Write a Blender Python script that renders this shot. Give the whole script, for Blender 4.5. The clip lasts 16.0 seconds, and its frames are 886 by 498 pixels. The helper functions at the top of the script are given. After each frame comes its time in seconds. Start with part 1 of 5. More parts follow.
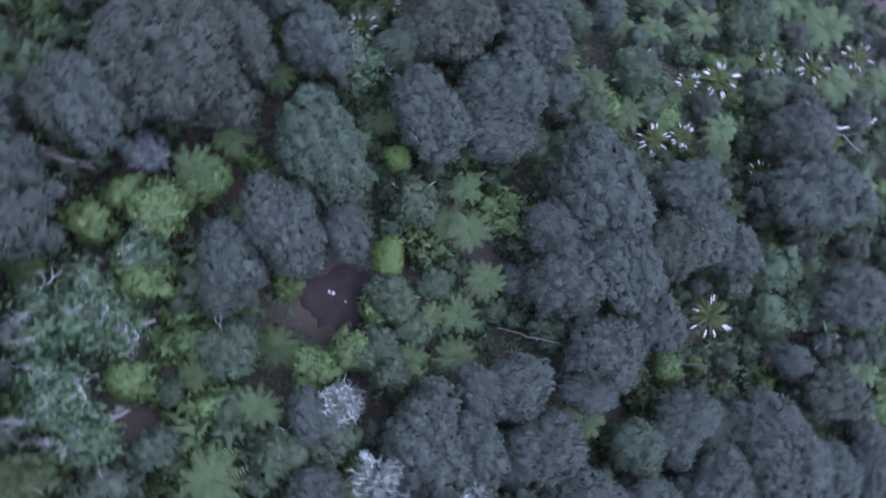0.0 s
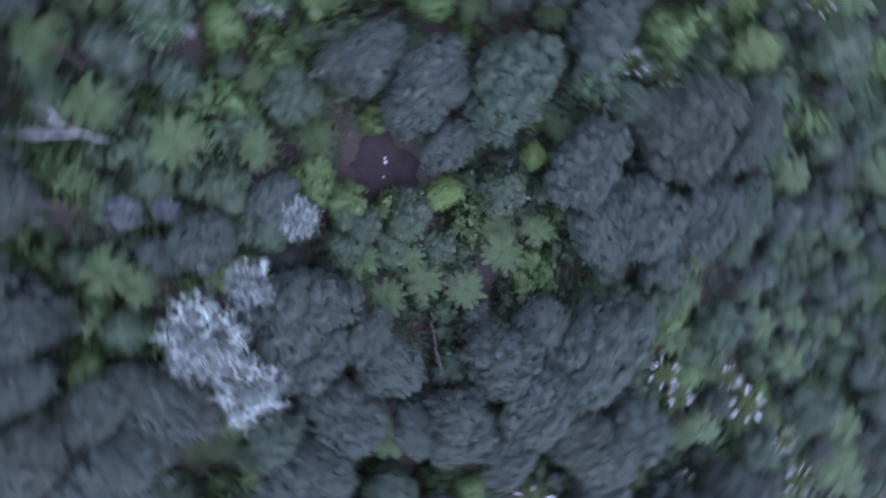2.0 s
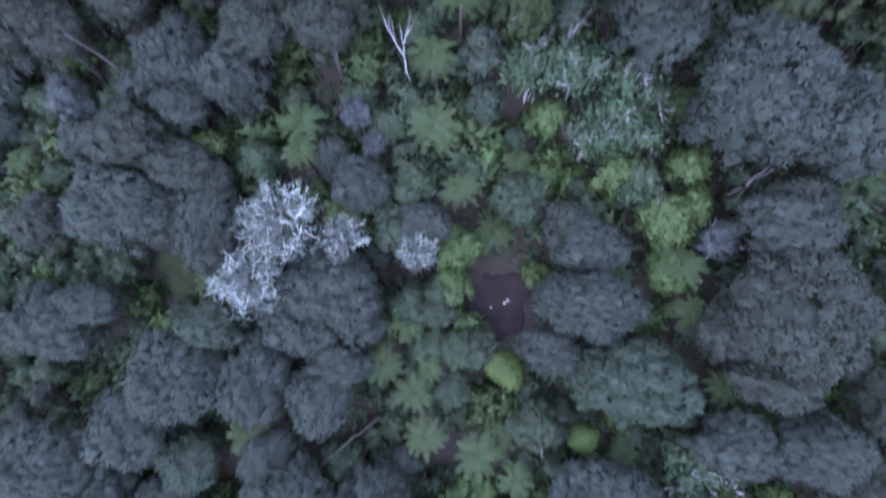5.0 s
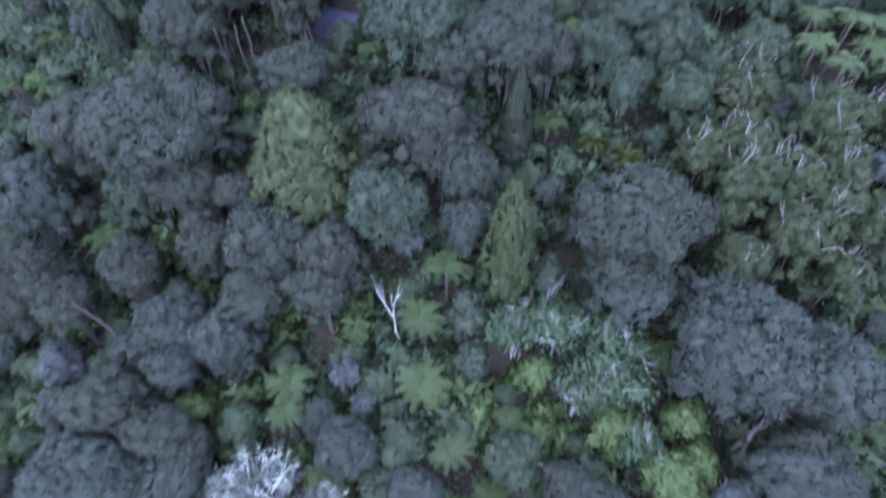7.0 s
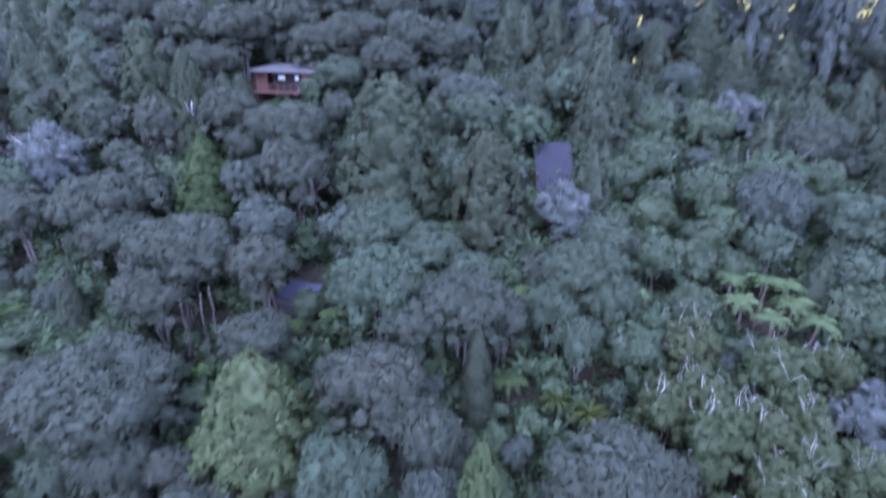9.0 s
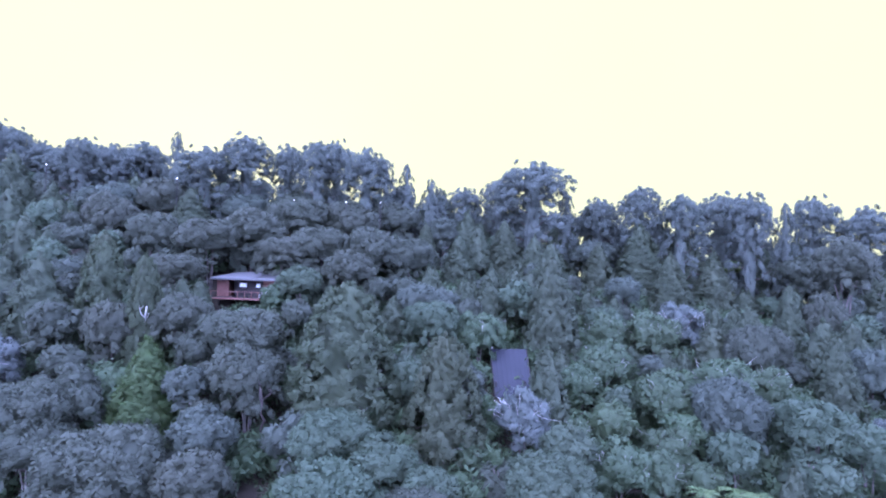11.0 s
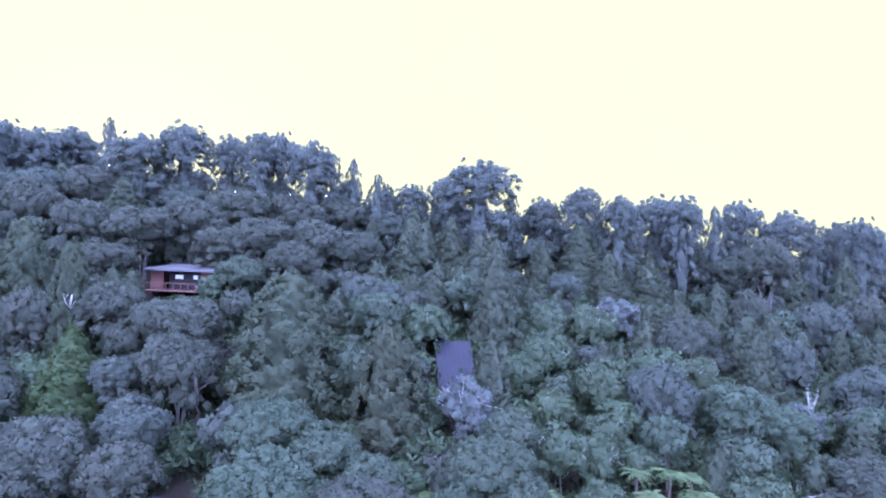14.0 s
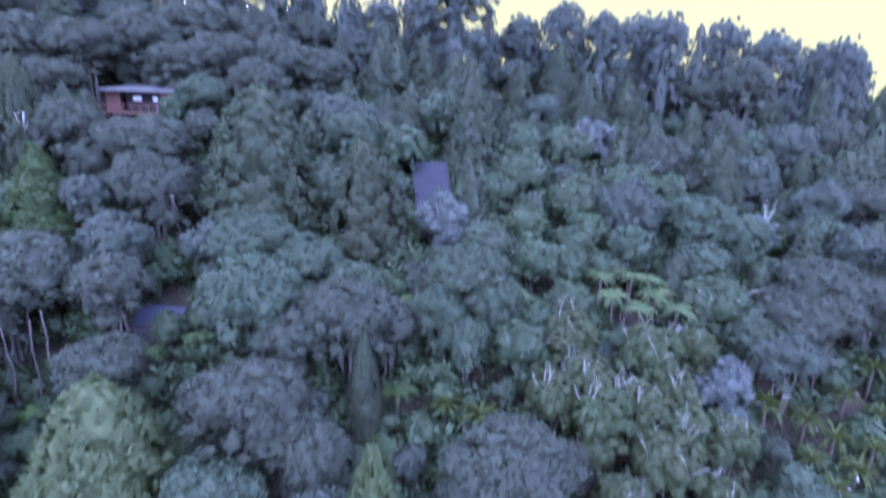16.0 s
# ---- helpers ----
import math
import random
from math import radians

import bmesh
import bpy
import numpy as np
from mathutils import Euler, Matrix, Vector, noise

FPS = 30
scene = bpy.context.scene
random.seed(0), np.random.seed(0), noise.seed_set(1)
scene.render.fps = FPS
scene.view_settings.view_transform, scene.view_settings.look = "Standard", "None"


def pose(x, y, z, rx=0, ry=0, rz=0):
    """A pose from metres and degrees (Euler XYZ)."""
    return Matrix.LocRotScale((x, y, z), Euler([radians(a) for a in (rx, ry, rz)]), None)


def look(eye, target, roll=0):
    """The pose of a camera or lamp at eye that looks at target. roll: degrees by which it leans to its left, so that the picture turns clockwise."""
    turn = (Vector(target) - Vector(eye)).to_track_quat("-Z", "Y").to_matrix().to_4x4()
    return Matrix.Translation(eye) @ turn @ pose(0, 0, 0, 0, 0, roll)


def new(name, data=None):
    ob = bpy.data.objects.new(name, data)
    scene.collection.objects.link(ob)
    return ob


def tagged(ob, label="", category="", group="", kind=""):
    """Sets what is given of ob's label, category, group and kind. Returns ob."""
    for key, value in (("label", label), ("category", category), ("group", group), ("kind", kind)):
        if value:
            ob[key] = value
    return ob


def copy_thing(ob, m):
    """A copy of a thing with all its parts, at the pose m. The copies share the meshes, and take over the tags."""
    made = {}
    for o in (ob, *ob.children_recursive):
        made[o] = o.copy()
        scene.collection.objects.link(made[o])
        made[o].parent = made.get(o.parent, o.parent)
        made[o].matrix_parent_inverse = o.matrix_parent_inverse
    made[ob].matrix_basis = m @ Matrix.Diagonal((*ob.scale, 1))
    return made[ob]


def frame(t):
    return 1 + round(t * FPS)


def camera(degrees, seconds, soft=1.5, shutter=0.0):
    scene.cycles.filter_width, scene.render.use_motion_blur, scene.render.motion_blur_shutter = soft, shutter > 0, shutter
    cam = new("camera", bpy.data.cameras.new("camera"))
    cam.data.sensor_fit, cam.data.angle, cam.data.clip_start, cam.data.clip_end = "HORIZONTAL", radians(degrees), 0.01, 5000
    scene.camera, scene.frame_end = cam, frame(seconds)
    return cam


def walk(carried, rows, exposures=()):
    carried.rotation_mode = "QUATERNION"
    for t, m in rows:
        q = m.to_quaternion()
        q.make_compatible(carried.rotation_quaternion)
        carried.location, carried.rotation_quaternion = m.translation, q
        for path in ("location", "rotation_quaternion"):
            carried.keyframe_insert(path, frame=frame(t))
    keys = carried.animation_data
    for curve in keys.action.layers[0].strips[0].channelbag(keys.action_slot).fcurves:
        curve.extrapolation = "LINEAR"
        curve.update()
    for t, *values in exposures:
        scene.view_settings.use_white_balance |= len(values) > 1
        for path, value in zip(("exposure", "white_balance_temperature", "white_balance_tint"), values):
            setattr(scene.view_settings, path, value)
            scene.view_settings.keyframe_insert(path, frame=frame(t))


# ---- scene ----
cam = camera(78.77, 16.0, soft=1.85, shutter=0.9)
PATH = [
    (0.0, pose(0.085, 0.091, 50.011, 0.289, 0.123, -110.304)),
    (0.5, pose(-0.426, 0.382, 50.299, -0.293, 0.314, -100.496)),
    (1.0, pose(-0.910, 0.809, 50.460, -0.565, 0.462, -86.977)),
    (1.5, pose(-1.195, 1.058, 50.601, -0.506, 0.551, -71.662)),
    (2.0, pose(-1.448, 1.188, 50.520, -0.402, 0.683, -48.052)),
    (2.5, pose(-1.738, 1.246, 50.531, -0.261, 0.549, -20.238)),
    (3.0, pose(-1.931, 1.391, 50.529, -0.513, 0.533, 4.586)),
    (3.2, pose(-2.048, 1.375, 50.558, -0.438, 0.442, 8.978)),
    (3.7, pose(-1.981, 1.223, 50.553, -0.038, 0.545, 13.178)),
    (4.5, pose(-1.734, 0.659, 50.537, 9.906, 0.928, 15.478)),
    (5.3, pose(-1.583, 0.315, 50.527, 20.106, 1.162, 15.956)),
    (5.5, pose(-1.628, 0.444, 50.623, 22.552, 1.095, 15.935)),
    (6.0, pose(-1.630, 0.708, 50.794, 29.134, 1.133, 15.609)),
    (6.5, pose(-1.656, 0.845, 50.898, 35.411, 1.041, 15.044)),
    (7.0, pose(-1.650, 0.972, 50.966, 42.258, 0.890, 14.253)),
    (7.5, pose(-1.728, 1.009, 50.882, 48.836, 0.690, 13.198)),
    (8.0, pose(-1.839, 1.112, 50.829, 55.832, 0.327, 12.034)),
    (8.5, pose(-1.814, 1.132, 50.820, 62.387, 0.090, 11.024)),
    (9.0, pose(-1.877, 1.215, 50.616, 69.589, -0.280, 9.820)),
    (9.5, pose(-1.894, 1.316, 50.639, 75.925, -0.657, 8.757)),
    (10.0, pose(-1.788, 1.370, 50.542, 82.886, -0.885, 7.715)),
    (10.2, pose(-1.780, 1.417, 50.513, 85.505, -1.117, 7.294)),
    (10.7, pose(-1.726, 1.379, 50.464, 90.405, -1.166, 6.244)),
    (11.3, pose(-1.575, 1.274, 50.329, 91.682, -1.298, 5.094)),
    (12.3, pose(-1.397, 1.150, 50.170, 91.932, -1.455, 2.973)),
    (12.5, pose(-1.435, 1.162, 50.117, 91.923, -1.630, 2.594)),
    (13.0, pose(-1.496, 1.172, 49.986, 91.932, -1.708, 1.632)),
    (13.5, pose(-1.581, 1.228, 49.586, 91.935, -1.836, 0.790)),
    (14.0, pose(-1.534, 1.277, 49.066, 91.996, -1.901, 0.000)),
    (14.5, pose(-1.620, 1.320, 48.549, 92.081, -1.900, -0.760)),
    (15.0, pose(-1.560, 1.253, 47.756, 87.798, -1.781, -1.627)),
    (15.5, pose(-1.672, 1.246, 47.341, 81.641, -1.754, -2.378)),
    (16.0, pose(-1.838, 1.241, 46.938, 75.082, -1.653, -2.864)),
]
SKY_STRENGTH = 4.0
EXPOSURES = [(0.0, 0.72, 6230, 12), (3.2, 0.72, 6080, 14), (5.5, 0.88, 6100, 13), (7.0, 1.08, 6100, 12), (8.5, 1.23, 5970, 15), (10.0, 1.55, 5430, 21), (12.3, 1.58, 5370, 23), (14.5, 1.58, 5370, 23), (16.0, 1.43, 5380, 24)]
walk(cam, PATH, EXPOSURES)

# ---- world and light: the last grey-blue light of an overcast evening, bright cream sky low over the ridge ----
world = bpy.data.worlds.new("evening_sky")
scene.world = world
world.use_nodes = True
wn, wl = world.node_tree.nodes, world.node_tree.links
wn.clear()
w_out = wn.new("ShaderNodeOutputWorld")
w_bg = wn.new("ShaderNodeBackground")
w_sky = wn.new("ShaderNodeTexSky")
w_sky.sky_type = "NISHITA"
w_sky.sun_disc = False
w_sky.sun_elevation = radians(9)
w_sky.sun_rotation = radians(-30)
w_sky.dust_density = 3.0
w_mul = wn.new("ShaderNodeVectorMath")
w_mul.operation = "SCALE"
w_mul.inputs["Scale"].default_value = 0.0002
w_co = wn.new("ShaderNodeTexCoord")
w_sep = wn.new("ShaderNodeSeparateXYZ")
w_ramp = wn.new("ShaderNodeValToRGB")
ramp = w_ramp.color_ramp
ramp.elements[0].position, ramp.elements[0].color = 0.0, (0.455, 0.52, 0.86, 1)
ramp.elements[1].position, ramp.elements[1].color = 1.0, (0.405, 0.465, 0.79, 1)
w_glow = wn.new("ShaderNodeMapRange")
w_glow.interpolation_type = "SMOOTHSTEP"
w_glow.inputs["From Min"].default_value = 0.25
w_glow.inputs["From Max"].default_value = 0.64
w_low = wn.new("ShaderNodeMapRange")
w_low.interpolation_type = "SMOOTHSTEP"
w_low.inputs["From Min"].default_value = 0.72
w_low.inputs["From Max"].default_value = 0.47
w_both = wn.new("ShaderNodeMath")
w_both.operation = "MULTIPLY"
w_mix = wn.new("ShaderNodeMix")
w_mix.data_type = "RGBA"
w_mix.inputs["B"].default_value = (0.1035, 0.1018, 0.0510, 1)
wl.new(w_sep.outputs["Y"], w_glow.inputs["Value"])
wl.new(w_sep.outputs["Z"], w_low.inputs["Value"])
wl.new(w_glow.outputs["Result"], w_both.inputs[0])
wl.new(w_low.outputs["Result"], w_both.inputs[1])
wl.new(w_both.outputs[0], w_mix.inputs["Factor"])
wl.new(w_ramp.outputs["Color"], w_mix.inputs["A"])
w_cloud = wn.new("ShaderNodeTexNoise")
w_cloud.inputs["Scale"].default_value = 3.0
w_cloud.inputs["Detail"].default_value = 4.0
w_cmap = wn.new("ShaderNodeMapRange")
w_cmap.inputs["To Min"].default_value = 0.97
w_cmap.inputs["To Max"].default_value = 1.03
w_cm = wn.new("ShaderNodeVectorMath")
w_cm.operation = "SCALE"
w_add = wn.new("ShaderNodeVectorMath")
w_add.operation = "ADD"
wl.new(w_co.outputs["Generated"], w_sep.inputs[0])
wl.new(w_co.outputs["Generated"], w_cloud.inputs["Vector"])
wl.new(w_sep.outputs["Z"], w_ramp.inputs["Fac"])
wl.new(w_cloud.outputs["Fac"], w_cmap.inputs["Value"])
wl.new(w_mix.outputs["Result"], w_cm.inputs[0])
wl.new(w_cmap.outputs["Result"], w_cm.inputs["Scale"])
wl.new(w_sky.outputs["Color"], w_mul.inputs[0])
wl.new(w_cm.outputs[0], w_add.inputs[0])
wl.new(w_mul.outputs[0], w_add.inputs[1])
wl.new(w_add.outputs[0], w_bg.inputs["Color"])
w_bg.inputs["Strength"].default_value = SKY_STRENGTH
wl.new(w_bg.outputs[0], w_out.inputs["Surface"])
sun = new("sun", bpy.data.lights.new("sun", "SUN"))
sun.data.energy, sun.data.angle, sun.data.color = 1.5, radians(75), (0.76, 0.80, 1.0)
sun.matrix_basis = look((-25, -60, 90), (0, 10, 20))


# ---- materials ----
def nodes_of(name):
    m = bpy.data.materials.new(name)
    m.use_nodes = True
    n, l = m.node_tree.nodes, m.node_tree.links
    return m, n, l, n["Principled BSDF"]


def leaf(name, dark, light, rough=0.6, through_light=0.52, spread=0.35):
    """Foliage: each leaf its own shade, each tree its own cast, patches of older and newer growth."""
    dark, light = [1.62 * c for c in dark], [0.84 * c for c in light]
    m, n, l, p = nodes_of(name)
    geo, info, co = n.new("ShaderNodeNewGeometry"), n.new("ShaderNodeObjectInfo"), n.new("ShaderNodeTexCoord")
    noise_1 = n.new("ShaderNodeTexNoise")
    noise_1.inputs["Scale"].default_value = 2.2
    noise_1.inputs["Detail"].default_value = 3.0
    l.new(co.outputs["Object"], noise_1.inputs["Vector"])
    a = n.new("ShaderNodeMath")
    a.operation = "MULTIPLY_ADD"
    a.inputs[1].default_value = 0.34
    l.new(geo.outputs["Random Per Island"], a.inputs[0])
    noise_2 = n.new("ShaderNodeTexNoise")
    noise_2.inputs["Scale"].default_value = 24.0
    noise_2.inputs["Detail"].default_value = 2.0
    l.new(co.outputs["Object"], noise_2.inputs["Vector"])
    fine = n.new("ShaderNodeMath")
    fine.operation = "MULTIPLY_ADD"
    fine.inputs[1].default_value = 0.5
    l.new(noise_2.outputs["Fac"], fine.inputs[0])
    l.new(noise_1.outputs["Fac"], fine.inputs[2])
    l.new(fine.outputs[0], a.inputs[2])
    b = n.new("ShaderNodeMath")
    b.operation = "MULTIPLY_ADD"
    b.inputs[1].default_value = spread
    l.new(info.outputs["Random"], b.inputs[0])
    l.new(a.outputs[0], b.inputs[2])
    c = n.new("ShaderNodeMapRange")
    c.inputs["From Min"].default_value = 0.5
    c.inputs["From Max"].default_value = 1.45
    l.new(b.outputs[0], c.inputs["Value"])
    mix = n.new("ShaderNodeMix")
    mix.data_type = "RGBA"
    mix.inputs["A"].default_value = (*dark, 1)
    mix.inputs["B"].default_value = (*light, 1)
    l.new(c.outputs["Result"], mix.inputs["Factor"])
    hue = n.new("ShaderNodeHueSaturation")
    hm = n.new("ShaderNodeMapRange")
    hm.inputs["To Min"].default_value = 0.485
    hm.inputs["To Max"].default_value = 0.515
    l.new(info.outputs["Random"], hm.inputs["Value"])
    l.new(hm.outputs["Result"], hue.inputs["Hue"])
    l.new(mix.outputs["Result"], hue.inputs["Color"])
    l.new(hue.outputs["Color"], p.inputs["Base Color"])
    relief = n.new("ShaderNodeTexNoise")
    relief.inputs["Scale"].default_value = 30.0
    relief.inputs["Detail"].default_value = 3.0
    l.new(co.outputs["Object"], relief.inputs["Vector"])
    bp = n.new("ShaderNodeBump")
    bp.inputs["Strength"].default_value = 0.5
    bp.inputs["Distance"].default_value = 0.08
    l.new(relief.outputs["Fac"], bp.inputs["Height"])
    l.new(bp.outputs[0], p.inputs["Normal"])
    p.inputs["Roughness"].default_value = rough
    p.inputs["Specular IOR Level"].default_value = 0.3
    tr = n.new("ShaderNodeBsdfTranslucent")
    l.new(hue.outputs["Color"], tr.inputs["Color"])
    both = n.new("ShaderNodeMixShader")
    both.inputs[0].default_value = through_light
    l.new(p.outputs[0], both.inputs[1])
    l.new(tr.outputs[0], both.inputs[2])
    l.new(both.outputs[0], n["Material Output"].inputs["Surface"])
    return m


def surface(name, dark, light, scale=4.0, rough=0.85, metal=0.0, bump=0.4, stretch=(1, 1, 1), fine=30.0, shine=0.4):
    """Bark, soil, boards, metal: two scales of stain and grain, with relief."""
    m, n, l, p = nodes_of(name)
    co, mp = n.new("ShaderNodeTexCoord"), n.new("ShaderNodeMapping")
    mp.inputs["Scale"].default_value = stretch
    l.new(co.outputs["Object"], mp.inputs["Vector"])
    big, small = n.new("ShaderNodeTexNoise"), n.new("ShaderNodeTexNoise")
    big.inputs["Scale"].default_value, big.inputs["Detail"].default_value = scale, 5.0
    small.inputs["Scale"].default_value, small.inputs["Detail"].default_value = fine, 4.0
    l.new(mp.outputs[0], big.inputs["Vector"])
    l.new(mp.outputs[0], small.inputs["Vector"])
    add = n.new("ShaderNodeMath")
    add.operation = "MULTIPLY_ADD"
    add.inputs[1].default_value = 0.5
    l.new(small.outputs["Fac"], add.inputs[0])
    l.new(big.outputs["Fac"], add.inputs[2])
    rng_map = n.new("ShaderNodeMapRange")
    rng_map.inputs["From Min"].default_value = 0.45
    rng_map.inputs["From Max"].default_value = 1.05
    l.new(add.outputs[0], rng_map.inputs["Value"])
    mix = n.new("ShaderNodeMix")
    mix.data_type = "RGBA"
    mix.inputs["A"].default_value = (*dark, 1)
    mix.inputs["B"].default_value = (*light, 1)
    l.new(rng_map.outputs["Result"], mix.inputs["Factor"])
    l.new(mix.outputs["Result"], p.inputs["Base Color"])
    bp = n.new("ShaderNodeBump")
    bp.inputs["Strength"].default_value = bump
    bp.inputs["Distance"].default_value = 0.05
    l.new(add.outputs[0], bp.inputs["Height"])
    l.new(bp.outputs[0], p.inputs["Normal"])
    p.inputs["Roughness"].default_value = rough
    p.inputs["Metallic"].default_value = metal
    p.inputs["Specular IOR Level"].default_value = shine
    return m


KANUKA_GREY = leaf("kanuka_leaf_grey", (0.042, 0.052, 0.041), (0.104, 0.126, 0.098))
KANUKA_BROWN = leaf("kanuka_leaf_brown", (0.042, 0.049, 0.036), (0.088, 0.102, 0.074))
KANUKA_GREEN = leaf("kanuka_leaf_green", (0.040, 0.057, 0.037), (0.100, 0.131, 0.084))
FERN_LEAF = leaf("fern_frond", (0.032, 0.053, 0.018), (0.084, 0.122, 0.044), 0.5, 0.35)
FERN_PALE = leaf("fern_frond_pale", (0.044, 0.068, 0.024), (0.128, 0.180, 0.076), 0.5, 0.35)
LIME_LEAF = leaf("lime_leaf", (0.046, 0.076, 0.020), (0.116, 0.166, 0.042), 0.5, 0.3)
BROAD_LEAF = leaf("broad_leaf", (0.042, 0.064, 0.034), (0.108, 0.146, 0.080), 0.45)
TEAL_LEAF = leaf("teal_leaf", (0.040, 0.060, 0.034), (0.100, 0.136, 0.078), 0.5)
BRIGHT_LEAF = leaf("bright_leaf", (0.044, 0.074, 0.022), (0.118, 0.165, 0.056), 0.5, 0.3)
CONIFER_DARK = leaf("conifer_leaf", (0.038, 0.050, 0.032), (0.090, 0.110, 0.070))
CONIFER_LIGHT = leaf("conifer_leaf_light", (0.060, 0.080, 0.036), (0.140, 0.168, 0.078))
CONIFER_GREEN = leaf("conifer_leaf_green", (0.034, 0.056, 0.021), (0.074, 0.107, 0.040))
CONIFER_FRESH = leaf("conifer_leaf_fresh", (0.046, 0.066, 0.030), (0.116, 0.148, 0.064))
OLIVE_LEAF = leaf("olive_leaf", (0.040, 0.055, 0.026), (0.104, 0.130, 0.062), 0.5)
OLD_LEAF = leaf("old_conifer_leaf", (0.036, 0.047, 0.028), (0.092, 0.112, 0.066))
# Paler and bluer than the near leaves: distance haze put into the colour.
RIDGE_LEAF_HAZED = leaf("ridge_leaf", (0.060, 0.072, 0.064), (0.150, 0.174, 0.152))
PALE_LEAF = leaf("pale_lilac_leaf", (0.070, 0.083, 0.076), (0.150, 0.172, 0.158))
LICHEN_LEAF = leaf("lichen_leaf", (0.070, 0.080, 0.068), (0.160, 0.175, 0.150))
MINT_LEAF = leaf("mint_leaf", (0.055, 0.092, 0.048), (0.135, 0.195, 0.105), 0.5)
STRAP_LEAF = leaf("strap_leaf", (0.028, 0.042, 0.010), (0.088, 0.110, 0.028), 0.4)
STRAP_TIP = surface("pale_leaf_tip", (0.26, 0.25, 0.24), (0.50, 0.48, 0.47), 6.0, 0.6)
BARK_GREY = surface("bark_grey", (0.07, 0.060, 0.056), (0.175, 0.155, 0.145), 3.0, 0.9, stretch=(1, 1, 0.2))
BARK_BROWN = surface("bark_brown", (0.032, 0.026, 0.025), (0.085, 0.068, 0.064), 3.0, 0.9, stretch=(1, 1, 0.2))
BARK_DARK = surface("bark_dark", (0.035, 0.026, 0.022), (0.11, 0.085, 0.075), 3.0, 0.9, stretch=(1, 1, 0.2))
BARK_SILVER = surface("bark_silver", (0.13, 0.13, 0.125), (0.27, 0.265, 0.255), 3.0, 0.9, stretch=(1, 1, 0.3))
BARK_PALE = surface("bark_pale", (0.28, 0.27, 0.26), (0.55, 0.54, 0.52), 3.0, 0.85, stretch=(1, 1, 0.3))
LICHEN = surface("lichen", (0.33, 0.38, 0.33), (0.60, 0.67, 0.58), 4.0, 0.95)
SOIL = surface("forest_floor", (0.018, 0.015, 0.011), (0.056, 0.044, 0.033), 0.35, 0.95, bump=0.8, fine=3.0)
LITTER = surface("leaf_litter", (0.009, 0.006, 0.006), (0.030, 0.018, 0.017), 0.9, 0.9, bump=0.8, fine=7.0)
MOSS = surface("moss", (0.014, 0.020, 0.007), (0.036, 0.046, 0.016), 0.8, 0.95, bump=0.5, fine=8.0)
STONE = surface("stone", (0.30, 0.29, 0.27), (0.55, 0.53, 0.50), 5.0, 0.8)
RED_BOARD = surface("red_board", (0.10, 0.047, 0.040), (0.19, 0.092, 0.078), 1.5, 0.7, stretch=(1, 1, 6))
ROOF_GREY = surface("roof_grey", (0.058, 0.058, 0.062), (0.110, 0.106, 0.110), 0.8, 0.6, 0.0, 0.1, shine=0.25)
ROOF_BLUE = surface("roof_blue", (0.012, 0.013, 0.020), (0.021, 0.022, 0.033), 0.5, 0.55, 0.0, 0.05, shine=0.2)
ROOF_SHED = surface("roof_shed", (0.028, 0.030, 0.050), (0.046, 0.048, 0.075), 0.5, 0.55, 0.0, 0.05)
DARK_TIMBER = surface("dark_timber", (0.015, 0.013, 0.014), (0.045, 0.038, 0.040), 2.0, 0.8)
WHITE_PAINT = surface("white_paint", (0.62, 0.62, 0.60), (0.80, 0.80, 0.78), 2.0, 0.6, bump=0.1)


def glowing(name, colour, power):
    m, n, l, p = nodes_of(name)
    p.inputs["Base Color"].default_value = (*colour, 1)
    p.inputs["Emission Color"].default_value = (*colour, 1)
    p.inputs["Emission Strength"].default_value = power
    return m


WINDOW_LIT = glowing("window_pane_bright", (0.85, 0.90, 1.0), 0.09)
LAMP_LIT = glowing("lamp_glass", (1.0, 0.97, 0.90), 1.2)


# ---- mesh helpers ----
NORMALS = {}


def mesh_from(name, blocks, material):
    """One mesh from blocks of (verts, faces) or (verts, faces, normals): foliage is shaded by the form of its clump."""
    verts, faces, turned, base = [], [], [], 0
    for v, f, *n in blocks:
        verts.append(np.asarray(v, float).reshape(-1, 3))
        faces.extend([tuple(int(i) + base for i in q) for q in f])
        turned.append(n[0] if n else np.zeros_like(verts[-1]))
        base += len(verts[-1])
    me = bpy.data.meshes.new(name)
    me.from_pydata(np.concatenate(verts).tolist(), [], faces)
    me.materials.append(material)
    normals = np.concatenate(turned)
    if np.abs(normals).any():
        smooth(me)
        me.normals_split_custom_set_from_vertices(normals.tolist())
        NORMALS[me.name] = normals
    return me


def smooth(me):
    me.polygons.foreach_set("use_smooth", [True] * len(me.polygons))
    return me


def unit(v):
    return v / (np.linalg.norm(v, axis=-1, keepdims=True) + 1e-9)


